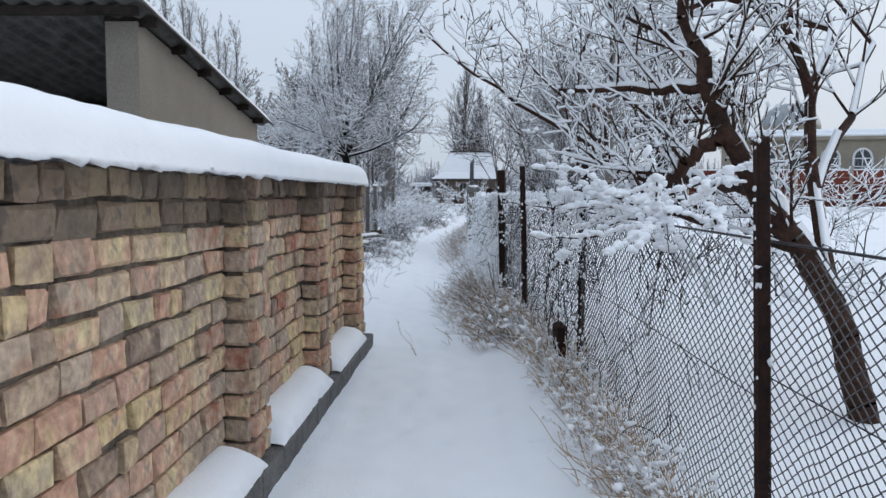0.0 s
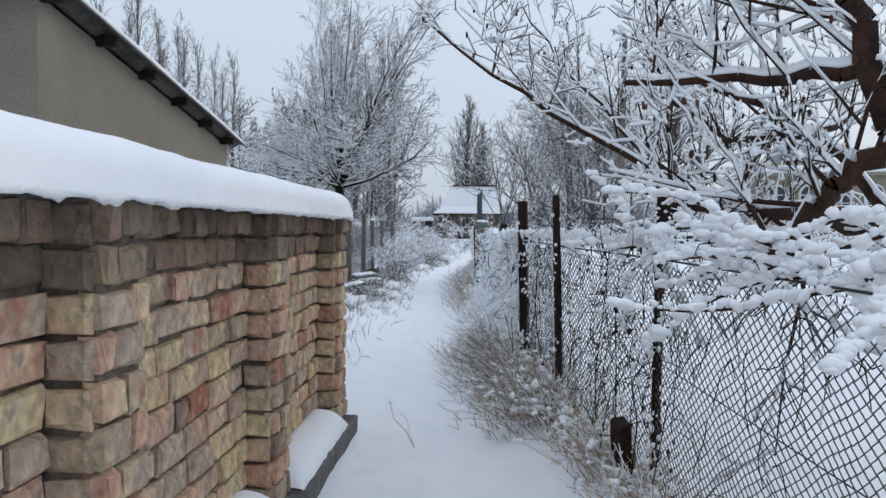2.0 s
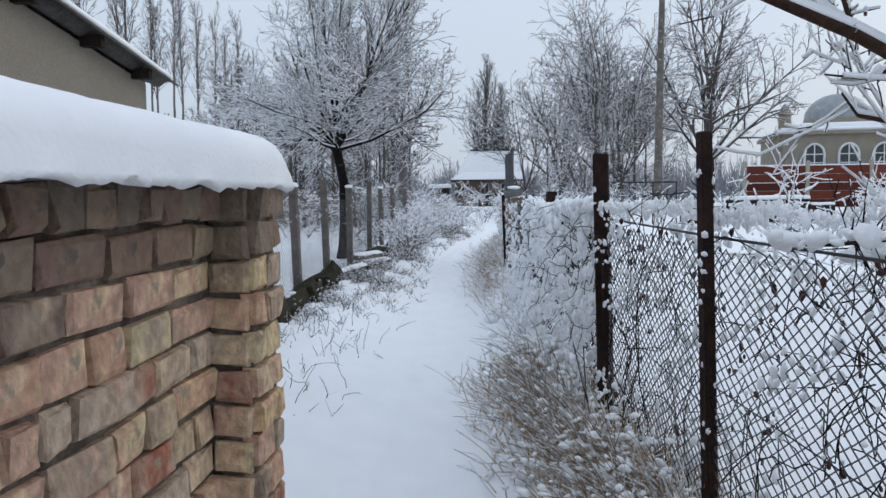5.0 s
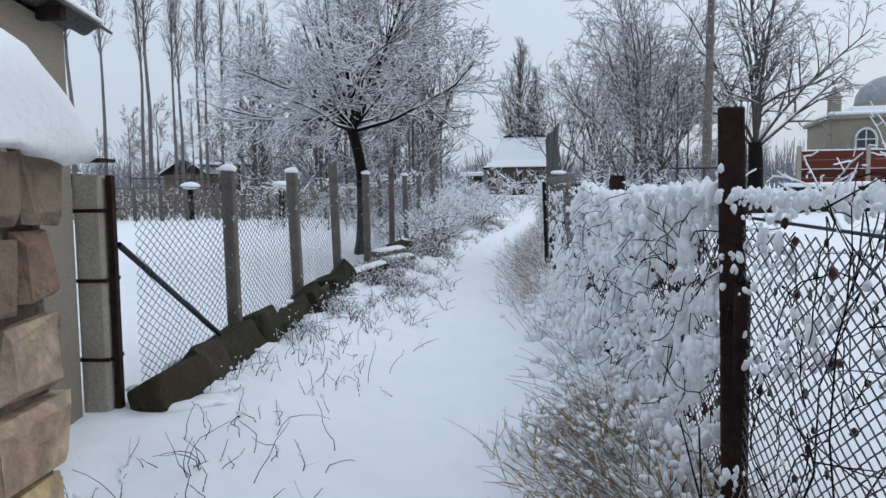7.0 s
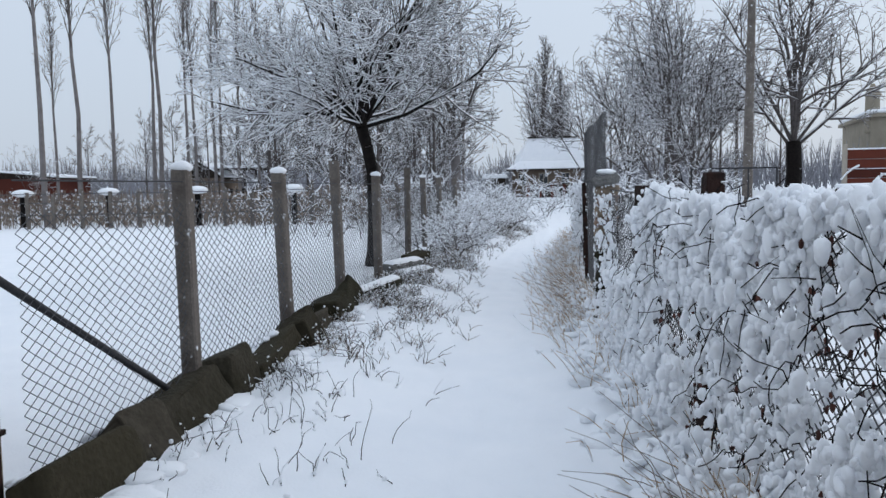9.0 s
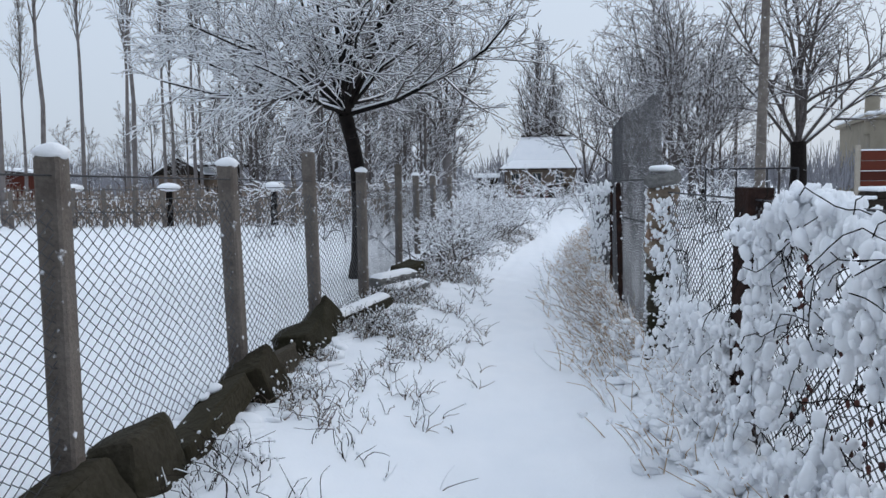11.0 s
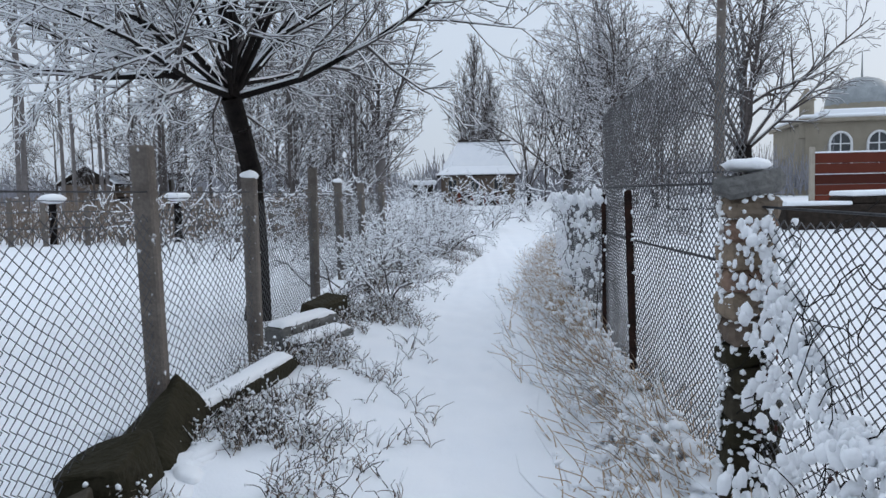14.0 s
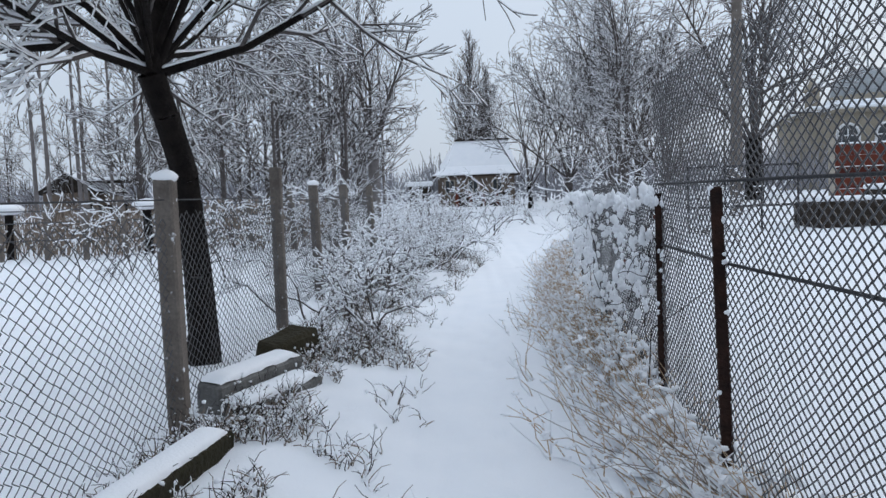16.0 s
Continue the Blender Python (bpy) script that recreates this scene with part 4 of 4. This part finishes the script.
def far_left():
    rng = np.random.default_rng(14)
    # picket line across the field
    for i in range(34):
        x = -30 + i * 0.83
        y = 30 + rng.uniform(-0.1, 0.1)
        g = ground_z(x, y)
        h = rng.uniform(0.9, 1.25)
        p = tagged(new("picket", boxes("picket", [(-0.05, 0.05, -0.04, 0.04, -0.2, h)], POST, 0.01)), "weathered stake of the fence across the field", "stake", "stakes across the field")
        p.matrix_world = pose(x, y, g, rng.uniform(-4, 4), rng.uniform(-4, 4), 0)
    w = [(-30 + i * 0.83, 30, ground_z(-30, 30) + z, -30 + (i + 1) * 0.83, 30, ground_z(-30, 30) + z + rng.uniform(-0.02, 0.02), 0.012, 0.012) for i in range(33) for z in (0.4, 0.75, 1.0)]
    tagged(new("field_wire", tubes("field_wire", w, WIRE, 3)), "wire strung between the field stakes", "wire", kind="stuff")
    for x, y, w_, h_, lab in ((-30, 47, 6.6, 1.7, "low rust-red shed beyond the field"), (-19.2, 52, 2.4, 1.6, "small grey gabled hut beyond the field")):
        s_ = tagged(new("farm_shed", boxes("farm_shed", [(0, w_, 0, 3, -0.4, h_)], RED if w_ > 5 else PLASTER)), lab, "shed")
        s_.matrix_world = pose(x, y, ground_z(x, y))
        rise = 0.35 if w_ > 5 else 0.9
        for nm, mat, up in (("roof", DARKWOOD, 0.0), ("snow", SNOW, 0.08)):
            v = [(-0.25, -0.25, h_ + up), (w_ / 2, -0.25, h_ + rise + up), (w_ + 0.25, -0.25, h_ + up), (-0.25, 3.25, h_ + up), (w_ / 2, 3.25, h_ + rise + up), (w_ + 0.25, 3.25, h_ + up)]
            v += [(a, b, c - 0.08) for a, b, c in v]
            f = [(0, 1, 4, 3), (1, 2, 5, 4), (6, 9, 10, 7), (7, 10, 11, 8), (0, 6, 7, 1), (1, 7, 8, 2), (3, 4, 10, 9), (4, 5, 11, 10), (0, 3, 9, 6), (2, 8, 11, 5)]
            part(nm, mesh_of(nm, v, f, mat, False), s_)
        v = [(0, 0, h_ - 0.02), (w_, 0, h_ - 0.02), (w_ / 2, 0, h_ + rise - 0.1), (0, 0.1, h_ - 0.02), (w_, 0.1, h_ - 0.02), (w_ / 2, 0.1, h_ + rise - 0.1)]
        part("gable", mesh_of("gable", v, [(0, 1, 2), (3, 5, 4), (0, 2, 5), (0, 5, 3), (1, 4, 5), (1, 5, 2)], DARKWOOD, False), s_)
    pg = tagged(new("pergola", None), "dark timber shelter with snow on its roof", "shelter")
    for y in (0, 2):
        part("beam", boxes("beam", [(-0.2, 3.3, y, y + 0.1, 2.0, 2.1)], DARKWOOD), pg)
        for x in (0, 1.5, 3.0):
            part("post", boxes("post", [(x, x + 0.1, y, y + 0.1, -0.2, 2.0)], DARKWOOD), pg)
    pg.matrix_world = pose(-17.0, 52, ground_z(-17.0, 52))
    part("snow", boxes("snow", [(-0.3, 3.4, -0.2, 2.3, 2.1, 2.25)], SNOW, 0.06), pg)
    part("stack", boxes("stack", [(0.2, 3.0, 0.2, 1.6, -0.1, 0.95)], DARKWOOD), pg)
    for x, y in ((-9.4, 30.6), (-12.2, 30.8), (-6.6, 30.7), (-15.0, 31.0)):
        st = tagged(new("stump", tubes("stump", [(0, 0, -0.2, 0, 0, 1.0, 0.1, 0.08)], BARK, 9)), "stump with a cap of snow", "stump", "stumps")
        st.matrix_world = pose(x, y, ground_z(x, y))
        part("snow", snow_cap("snow", 0.34, 0.28, 0.12), st).matrix_local = pose(0, 0, 1.03)


far_left()


# ---- weeds, vines and grass ----
def stems(name, places, rng, height, r, mat, lean, label, parts=3, arc=0.4):
    segs = []
    for x, y in places:
        p = np.array((x, y, ground_z(x, y) - 0.02))
        d = np.array((rng.normal(lean, 0.4), rng.normal(0, 0.4), 1.0))
        L = height * rng.uniform(0.5, 1.2)
        for i in range(parts):
            d = d / np.linalg.norm(d)
            q = p + d * L / parts
            segs.append((*p, *q, r * (1 - i / parts * 0.6), r * (1 - (i + 1) / parts * 0.6)))
            p = q
            d = d + rng.normal(0, arc, 3) * (1, 1, 0.6) - (0, 0, 0.1)
    tagged(new(name, tubes(name, segs, mat, 3)), label, "grass", kind="stuff")
    return np.array(segs)


def verge():
    rng = np.random.default_rng(15)

    def right_x(y):
        return np.interp(y, [3, 6, 8.2, 9.4, 15.6, 18.5, 22, 27], [1.1, 1.0, 0.86, 0.72, 0.6, 0.66, 0.9, 1.7])
    dens = [(4.5, 7.5, 500), (7.5, 11.2, 2300), (11.2, 15.6, 130), (15.6, 19.5, 620), (19.5, 27, 1500), (2.6, 4.5, 300)]
    pl = []
    for a, b, n in dens:
        y = rng.uniform(a, b, n)
        wide = 0.52 if a >= 7 else 0.3
        pl += [(right_x(v) - abs(rng.normal(0, wide * 0.5)) + 0.06, v) for v in y]
    s = stems("dry_grass", pl, rng, 0.36, 0.0042, STRAW, -0.45, "dry tan grass bending over the path's edge")
    stems("frosted_grass", [pl[i] for i in rng.choice(len(pl), 2600)], rng, 0.36, 0.0065, SNOW, -0.5, "white frosted grass along the fence foot")
    n = 10000
    k = s[rng.choice(len(s), n)]
    t = rng.uniform(0, 1, (n, 1))
    c = k[:, :3] * (1 - t) + k[:, 3:6] * t
    tagged(new("grass_snow", blobs("grass_snow", c + (0, 0, 0.006), rng.uniform(0.006, 0.02, (n, 1)) * rng.uniform(0.6, 1.5, (n, 3)) * (1.6, 1.4, 0.6), SNOW, 1, 0.35, rng, 0.5)), "clots of snow caught in the dry grass", "snow", kind="stuff")
    # left verge
    pl = []
    for a, b, n in ((9.3, 13, 190), (13, 17, 700), (15.5, 21, 2800), (20, 28, 3600)):
        y = rng.uniform(a, b, n)
        wide = 0.5 if a < 20 else 0.45
        pl += [(-2.0 + abs(rng.normal(0, wide)) + (0.015 * (v - 18) ** 2 if v > 18 else 0), v) for v in y]
    pl = [(x, y) for x, y in pl if x < path_x(y) - 0.55 and noise.noise((x * 2.2, y * 1.6, 3)) + 0.5 * noise.noise((x * 6, y * 5, 1)) > -0.02]
    s = stems("verge_weeds", pl, rng, 0.2, 0.0034, DARKWOOD, 0.0, "dark dry weeds poking through the snow", parts=4, arc=0.4)
    n = 7000
    k = s[rng.choice(len(s), n)]
    tagged(new("weed_snow", blobs("weed_snow", k[:, 3:6], rng.uniform(0.003, 0.010, (n, 1)) * rng.uniform(0.6, 1.8, (n, 3)), SNOW, 1, 0.35, rng, 0.5)), "clots of snow on the verge weeds", "snow", kind="stuff")
    stems("frosted_weeds", [pl[i] for i in rng.choice(len(pl), 1600)], rng, 0.16, 0.005, SNOW, 0.1, "white frosted weeds on the verge")
    s = stems("verge_grass", [p for p in pl if p[1] > 14], rng, 0.16, 0.0036, WEED, 0.1, "tan dry grass on the snowy verge", parts=4, arc=0.6)
    # a few long arching stalks
    stems("stalk", [(rng.uniform(-1.7, -0.9), rng.uniform(9.2, 14)) for _ in range(30)], rng, 0.36, 0.003, DARKWOOD, 0.1, "long dark stalks in the snow", parts=5, arc=0.5)
    # snow-laden creeper on the garden fence: soft overlapping clots that droop aslant, with dark gaps
    def clots(name, a, b, n, z0, z1, thick, size, gate, sub, foot=0.0):
        c, sz, turn, dark = [], [], [], []
        while len(c) < n:
            y = rng.uniform(a, b)
            top = z1(y) + 0.07 * noise.noise((y * 2.6, 5, 5)) + 0.04 * noise.noise((y * 8, 1, 5))
            z = z0 + (top - z0) * rng.uniform(0, 1) ** 0.9
            if rng.uniform() < 0.12:
                z = top - abs(rng.normal(0, 0.02))
            g = noise.noise((y * 5 + z * 2.2, z * 3.2, 3)) + 0.5 * noise.noise((y * 13 + z * 7, z * 9, 8))
            if g < gate and z < top - 0.06:
                if rng.uniform() < 0.06:
                    dark.append((right_x(y) + rng.normal(-0.01, 0.02), y, z))
                continue
            k = size * (0.55 + min(rng.exponential(0.45), 1.3))
            low = foot * max(0, 0.75 - z)
            c.append((right_x(y) + rng.normal(-0.02, thick) - low * rng.uniform(0, 1), y, z))
            sz.append((k * rng.uniform(0.7, 1.0), k * rng.uniform(0.65, 1.0), k * rng.uniform(1.0, 2.1)))
            turn.append(rng.normal(0.55, 0.35) * rng.choice([1, 1, -1]))
        bv, bf = ico(sub)
        c, sz, turn = np.array(c), np.array(sz), np.array(turn)
        v = bv[None] * (1 + 0.16 * rng.uniform(-1, 1, (n, len(bv), 1))) * sz[:, None]
        ca, sa = np.cos(turn)[:, None], np.sin(turn)[:, None]
        v = np.stack([v[..., 0], v[..., 1] * ca - v[..., 2] * sa, v[..., 1] * sa + v[..., 2] * ca], -1) + c[:, None]
        f = bf[None] + (np.arange(n) * len(bv))[:, None, None]
        tagged(new(name, mesh_of(name, v.reshape(-1, 3), f.reshape(-1, 3), SNOW)), "soft clots of snow on the fence creeper", "snow", kind="stuff")
        return dark

    lf = clots("creeper_snow", 9.45, 12.1, 5200, 0.22, lambda y: 1.5 - 0.02 * (y - 9.5) - 0.25 * max(0, 1 - abs(y - 11.3) / 0.25), 0.035, 0.0155, 0.02, 2, 0.38)
    lf += clots("creeper_snow", 12.1, 13.7, 2300, 0.3, lambda y: 1.42 + 0.1 * math.sin(y * 5), 0.04, 0.0165, 0.0, 2, 0.45)
    lf += clots("creeper_snow", 13.7, 15.4, 1500, 0.22, lambda y: 0.85 + 0.6 * max(0, (y - 14.9) / 0.5), 0.05, 0.0145, 0.0, 2, 0.4)
    lf += clots("creeper_snow", 7.6, 9.4, 1100, 0.2, lambda y: 1.5, 0.035, 0.0095, 0.16, 2)
    lf += clots("creeper_snow", 5.6, 7.6, 1300, 0.15, lambda y: 1.5, 0.035, 0.0085, 0.16, 1)
    lf += clots("creeper_snow", 18.4, 24.5, 3600, 0.35, lambda y: 1.5, 0.07, 0.018, 0.05, 1, 0.2)
    # tangled thin vine behind the clots
    segs = []
    for a, b, n in ((9.45, 13.7, 520), (5.6, 9.4, 190), (3.6, 5.6, 40), (13.7, 15.4, 90), (18.4, 24.0, 140)):
        for _ in range(n):
            y = rng.uniform(a, b)
            p = np.array((right_x(y) + rng.normal(0.0, 0.03), y, rng.uniform(0.25, 1.45)))
            d = rng.normal(0, 1, 3) * (0.3, 1 if a > 9 else 0.3, 1)
            for k in range(7):
                d = d / np.linalg.norm(d) + rng.normal(0, 0.55, 3) * (0.3, 1 if a > 9 else 0.6, 1) - (0, 0, 0.15 if a > 9 else 0.5)
                q = p + d / np.linalg.norm(d) * rng.uniform(0.03, 0.06)
                if q[2] < 0.2 or q[2] > 1.55:
                    break
                segs.append((*p, *q, 0.0027, 0.0022))
                p = q
    tagged(new("vine", tubes("vine", segs, BARK, 3)), "tangle of thin dark vine woven through the fence", "creeper", kind="stuff")
    tagged(new("creeper_leaf", blobs("creeper_leaf", lf, rng.uniform(0.006, 0.013, (len(lf), 1)) * np.array((1, 0.6, 1.5)), LEAF, 1, 0.35, rng)), "shrivelled dark creeper leaves on the fence", "creeper", kind="stuff")
    # bent twigs lying along the top of the fence under heavy snow
    segs, c = [], []
    for _ in range(44):
        y = rng.uniform(3.6, 6.5)
        p = np.array((right_x(y) + rng.normal(0.05, 0.08), y, 1.31 + 0.035 * (y - 3) + rng.normal(0.03, 0.04)))
        d = np.array((rng.normal(-0.1, 0.35), rng.choice([-1, 1]) * 1.0, rng.normal(0.05, 0.25)))
        for k in range(7):
            d = d / np.linalg.norm(d) + rng.normal(0, 0.22, 3) * (1, 1, 0.6) - (0, 0, 0.02)
            q = p + d / np.linalg.norm(d) * rng.uniform(0.07, 0.13)
            segs.append((*p, *q, 0.007 - 0.0006 * k, 0.0064 - 0.0006 * k))
            c += [p * (1 - t) + q * t + rng.normal(0, 0.007, 3) + (0, 0, 0.011) for t in (0.1, 0.3, 0.5, 0.7, 0.9)]
            p = q
    tagged(new("fence_twigs", tubes("fence_twigs", segs, BARK_RED, 4)), "dark twigs bent over the top of the fence", "creeper", kind="stuff")
    tagged(new("fence_top_snow", blobs("fence_top_snow", c, rng.uniform(0.008, 0.019, (len(c), 1)) * rng.uniform(0.8, 1.6, (len(c), 3)) * (1.3, 1.3, 0.8), SNOW, 2, 0.12, rng, 0.4)), "heavy snow heaped on twigs along the fence top", "snow", kind="stuff")
    # long stiff straws leaning out over the path
    stems("straw", [(right_x(v) - abs(rng.normal(0.12, 0.12)), v) for v in np.concatenate([rng.uniform(7.2, 11.6, 190), rng.uniform(15.8, 18.0, 60)])], rng, 0.62, 0.0032, WEED, -0.9, "long dry straws leaning out over the path", parts=4, arc=0.16)
    n = 560
    y = rng.uniform(9.6, 19.0, n)
    x = np.array([right_x(v) for v in y]) - np.abs(rng.normal(0.08, 0.13, n))
    c = np.array([(a, v, ground_z(a, v) + rng.uniform(0.0, 0.14) * max(0.2, 1 - abs(a - right_x(v)) * 2)) for a, v in zip(x, y)])
    tagged(new("snow_mounds", blobs("snow_mounds", c, rng.uniform(0.04, 0.1, (n, 1)) * rng.uniform(0.6, 1.4, (n, 3)) * (1.1, 1.4, 0.5), SNOW, 2, 0.2, rng, 0.35)), "lumpy snow heaped along the fence foot", "snow", kind="stuff")
    segs = []
    plan = [(5, 0.5, 40, 0.03, 0.2), (3, 0.5, 45, 0.0, 0.22), (0, 0, 0, 0, 0.2)]
    for a, b, n in ((5.6, 9.5, 26), (9.5, 13.8, 6), (18.4, 24.5, 24)):
        for _ in range(n):
            y = rng.uniform(a, b)
            grow(segs, rng, (right_x(y) + rng.normal(-0.06, 0.05), y, ground_z(0.7, y)), (rng.normal(0, 0.15), rng.normal(0, 0.3), 1), rng.uniform(0.8, 1.6), 0.0045, 0, plan)
    segs = [q for q in segs if abs(q[3] - right_x(q[4])) < 0.2 and q[5] < 1.6 and abs(q[0] - right_x(q[1])) < 0.16]
    tagged(new("creeper", tubes("creeper", np.array(segs)[:, :8], BARK, 3)), "dark woody creeper stems on the fence", "creeper", kind="stuff")
    segs = []
    plan = [(6, 0.55, 45, -0.02, 0.2), (4, 0.5, 50, 0.0, 0.22), (0, 0, 0, 0, 0.2)]
    for _ in range(60):
        x, y = rng.uniform(2.4, 8.0), rng.uniform(10, 17)
        if x < 0.22 * y:
            continue
        grow(segs, rng, (x, y, ground_z(x, y)), (rng.normal(0, 0.4), rng.normal(0, 0.4), 1), rng.uniform(0.7, 1.5), 0.014, 0, plan)
    tagged(new("garden_bush", tubes("garden_bush", np.array(segs)[:, :8], BARK_RED, 3)), "dark tangled bushes in the snowy garden", "bush", kind="stuff")
    tagged(new("bush_snow", tubes("bush_snow", snow_on(segs, rng, 1.1, 0.009, 0.8), SNOW, 3)), "snow lying on the garden bushes", "snow", kind="stuff")
    # brambles and scrub where the path bends
    segs = []
    plan = [(6, 0.55, 50, -0.12, 0.25), (4, 0.5, 50, -0.05, 0.25), (0, 0, 0, 0, 0.2)]
    for k in range(330):
        y = rng.uniform(21, 30) if k % 3 == 0 else rng.uniform(25, 37)
        x = path_x(y) + (rng.uniform(-6.5, -1.0) if rng.uniform() < 0.7 else rng.uniform(1.0, 3.6))
        if k % 3 == 0:
            x = path_x(y) - rng.uniform(1.05, 1.9)
        grow(segs, rng, (x, y, ground_z(x, y)), (rng.normal(0, 0.5), rng.normal(0, 0.5), 1), rng.uniform(0.5, 1.3) * (0.6 if k % 3 == 0 else 1), 0.012, 0, plan)
    tagged(new("scrub", tubes("scrub", np.array(segs)[:, :8], TWIG, 3)), "tangled grey scrub at the bend of the path", "shrub", kind="stuff")
    tagged(new("scrub_snow", tubes("scrub_snow", snow_on(segs, rng, 0.9, 0.007, 0.55), SNOW, 4)), "snow lying on the tangled scrub", "snow", kind="stuff")
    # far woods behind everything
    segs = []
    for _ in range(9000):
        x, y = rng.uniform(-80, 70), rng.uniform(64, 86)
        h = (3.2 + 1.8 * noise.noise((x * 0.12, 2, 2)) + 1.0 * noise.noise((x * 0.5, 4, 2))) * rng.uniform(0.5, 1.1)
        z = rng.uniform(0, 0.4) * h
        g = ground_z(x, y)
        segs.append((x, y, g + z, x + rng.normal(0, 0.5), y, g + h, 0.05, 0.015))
    tagged(new("far_woods", tubes("far_woods", segs, HAZE, 3)), "frosted woods on the horizon, paled by haze put into their colour", "woods", kind="stuff")
    # tall weeds at the far side of the field
    segs = []
    for _ in range(4200):
        x, y = rng.uniform(-30, -3.2), rng.uniform(30.3, 37)
        g = ground_z(x, y)
        h = rng.uniform(0.4, 1.1)
        segs.append((x, y, g - 0.05, x + rng.normal(0, 0.15), y, g + h, 0.014, 0.008))
    tagged(new("field_weeds", tubes("field_weeds", segs, WEED, 3)), "tall dry weeds at the edge of the field", "grass", kind="stuff")
    n = 3800
    k = np.array(segs)[rng.choice(len(segs), n)]
    t = rng.uniform(0.2, 1, (n, 1))
    tagged(new("field_weed_snow", blobs("field_weed_snow", k[:, :3] * (1 - t) + k[:, 3:6] * t, rng.uniform(0.015, 0.045, (n, 3)), SNOW_DIRTY, 1, 0.3, rng)), "frost on the tall field weeds", "snow", kind="stuff")


verge()


# ---- the bricks of the wall ----
def brick_mesh(lx, ly, lz, seed, mat):
    """One worn brick: back at x = 0, from y = 0, z = 0."""
    b = bmesh.new()
    box_bm(b, -0.05, lx, 0, ly, 0, lz)
    e = [e for e in b.edges if all(v.co.x > 0 for v in e.verts)]
    bmesh.ops.bevel(b, geom=e, offset=0.011, segments=1, affect="EDGES")
    r = random.Random(seed)
    for v in b.verts:
        v.co += Vector((r.uniform(-0.009, 0.007), r.uniform(-0.011, 0.006), r.uniform(-0.011, 0.006)))
    me = bpy.data.meshes.new("brick")
    b.to_mesh(me)
    b.free()
    me.materials.append(mat)
    return me


def brickwork():
    rng = random.Random(6)
    J = 0.018
    kinds = {}

    def piece(L, H, dark_course):
        key = (round(L, 2), round(H, 3), rng.randrange(7), dark_course)
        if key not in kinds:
            kinds[key] = brick_mesh(0.014, key[0] - J, H - J, hash(key) % 9999, DARK_BRICK if dark_course else BRICK)
        return kinds[key]
    rows = []
    for c in range(13):
        z = 0.01 + c * COURSE
        top = c == 12
        for (a, b), (c2, d2) in zip(PILASTERS, PILASTERS[1:] + [(None, None)]):
            # face of the pilaster
            x = 0.012 if top else 0.0
            cut = rng.choice([0.5, 0.66, 0.34]) * (b - a)
            if top:
                rows += [(x, a + k * (b - a) / 3, z, (b - a) / 3, COURSE, 0) for k in range(3)]
            else:
                rows += [(x, a, z, cut, COURSE, 0), (x, a + cut, z, b - a - cut, COURSE, 0)]
            # its near cheek
            rows.append((BACK, a, z, -BACK - 0.004, COURSE, 1))
            if c2 is None:
                continue
            y = b
            first = True
            while y < c2 - 0.03:
                L = rng.uniform(0.13, 0.15) if top else rng.choice([0.27, 0.28, 0.26, 0.14, 0.29, 0.2, 0.27])
                if first and c % 2 and not top:
                    L = 0.15
                first = False
                if c2 - y - L < 0.08:
                    L = c2 - y
                rows.append((BACK + (0.03 if top else rng.uniform(-0.006, 0.008)), y, z, min(L, c2 - y), COURSE, 0))
                y += L
    near = sorted([r for r in rows if r[1] > 2.6], key=lambda r: (r[1] > 6.6, r[1]))
    keep, rest = near[:300], near[300:] + [r for r in rows if r[1] <= 2.6]
    joined = bmesh.new()
    for i, (x, y, z, L, H, turn) in enumerate(keep + rest):
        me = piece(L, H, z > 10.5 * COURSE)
        tilt = rng.uniform(-1.2, 1.2)
        if turn:
            m = pose(x, y, z, 0, 0, -90) @ pose(0, 0.0, 0.0, 0, 0, 0)
        else:
            m = pose(x + rng.uniform(-0.006, 0.007), y + J / 2, z + J / 2 + rng.uniform(-0.005, 0.005), tilt, rng.uniform(-1.0, 1.0), rng.uniform(-1.6, 1.6))
        if i < 300:
            part("brick", me, wall).matrix_local = m
        else:
            me2 = me.copy()
            me2.transform(m)
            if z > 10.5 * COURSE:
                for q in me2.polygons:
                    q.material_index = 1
            joined.from_mesh(me2)
            bpy.data.meshes.remove(me2)
    me = bpy.data.meshes.new("far_bricks")
    joined.to_mesh(me)
    joined.free()
    me.materials.append(BRICK)
    me.materials.append(DARK_BRICK)
    tagged(part("far_bricks", me, wall), kind="stuff")


brickwork()
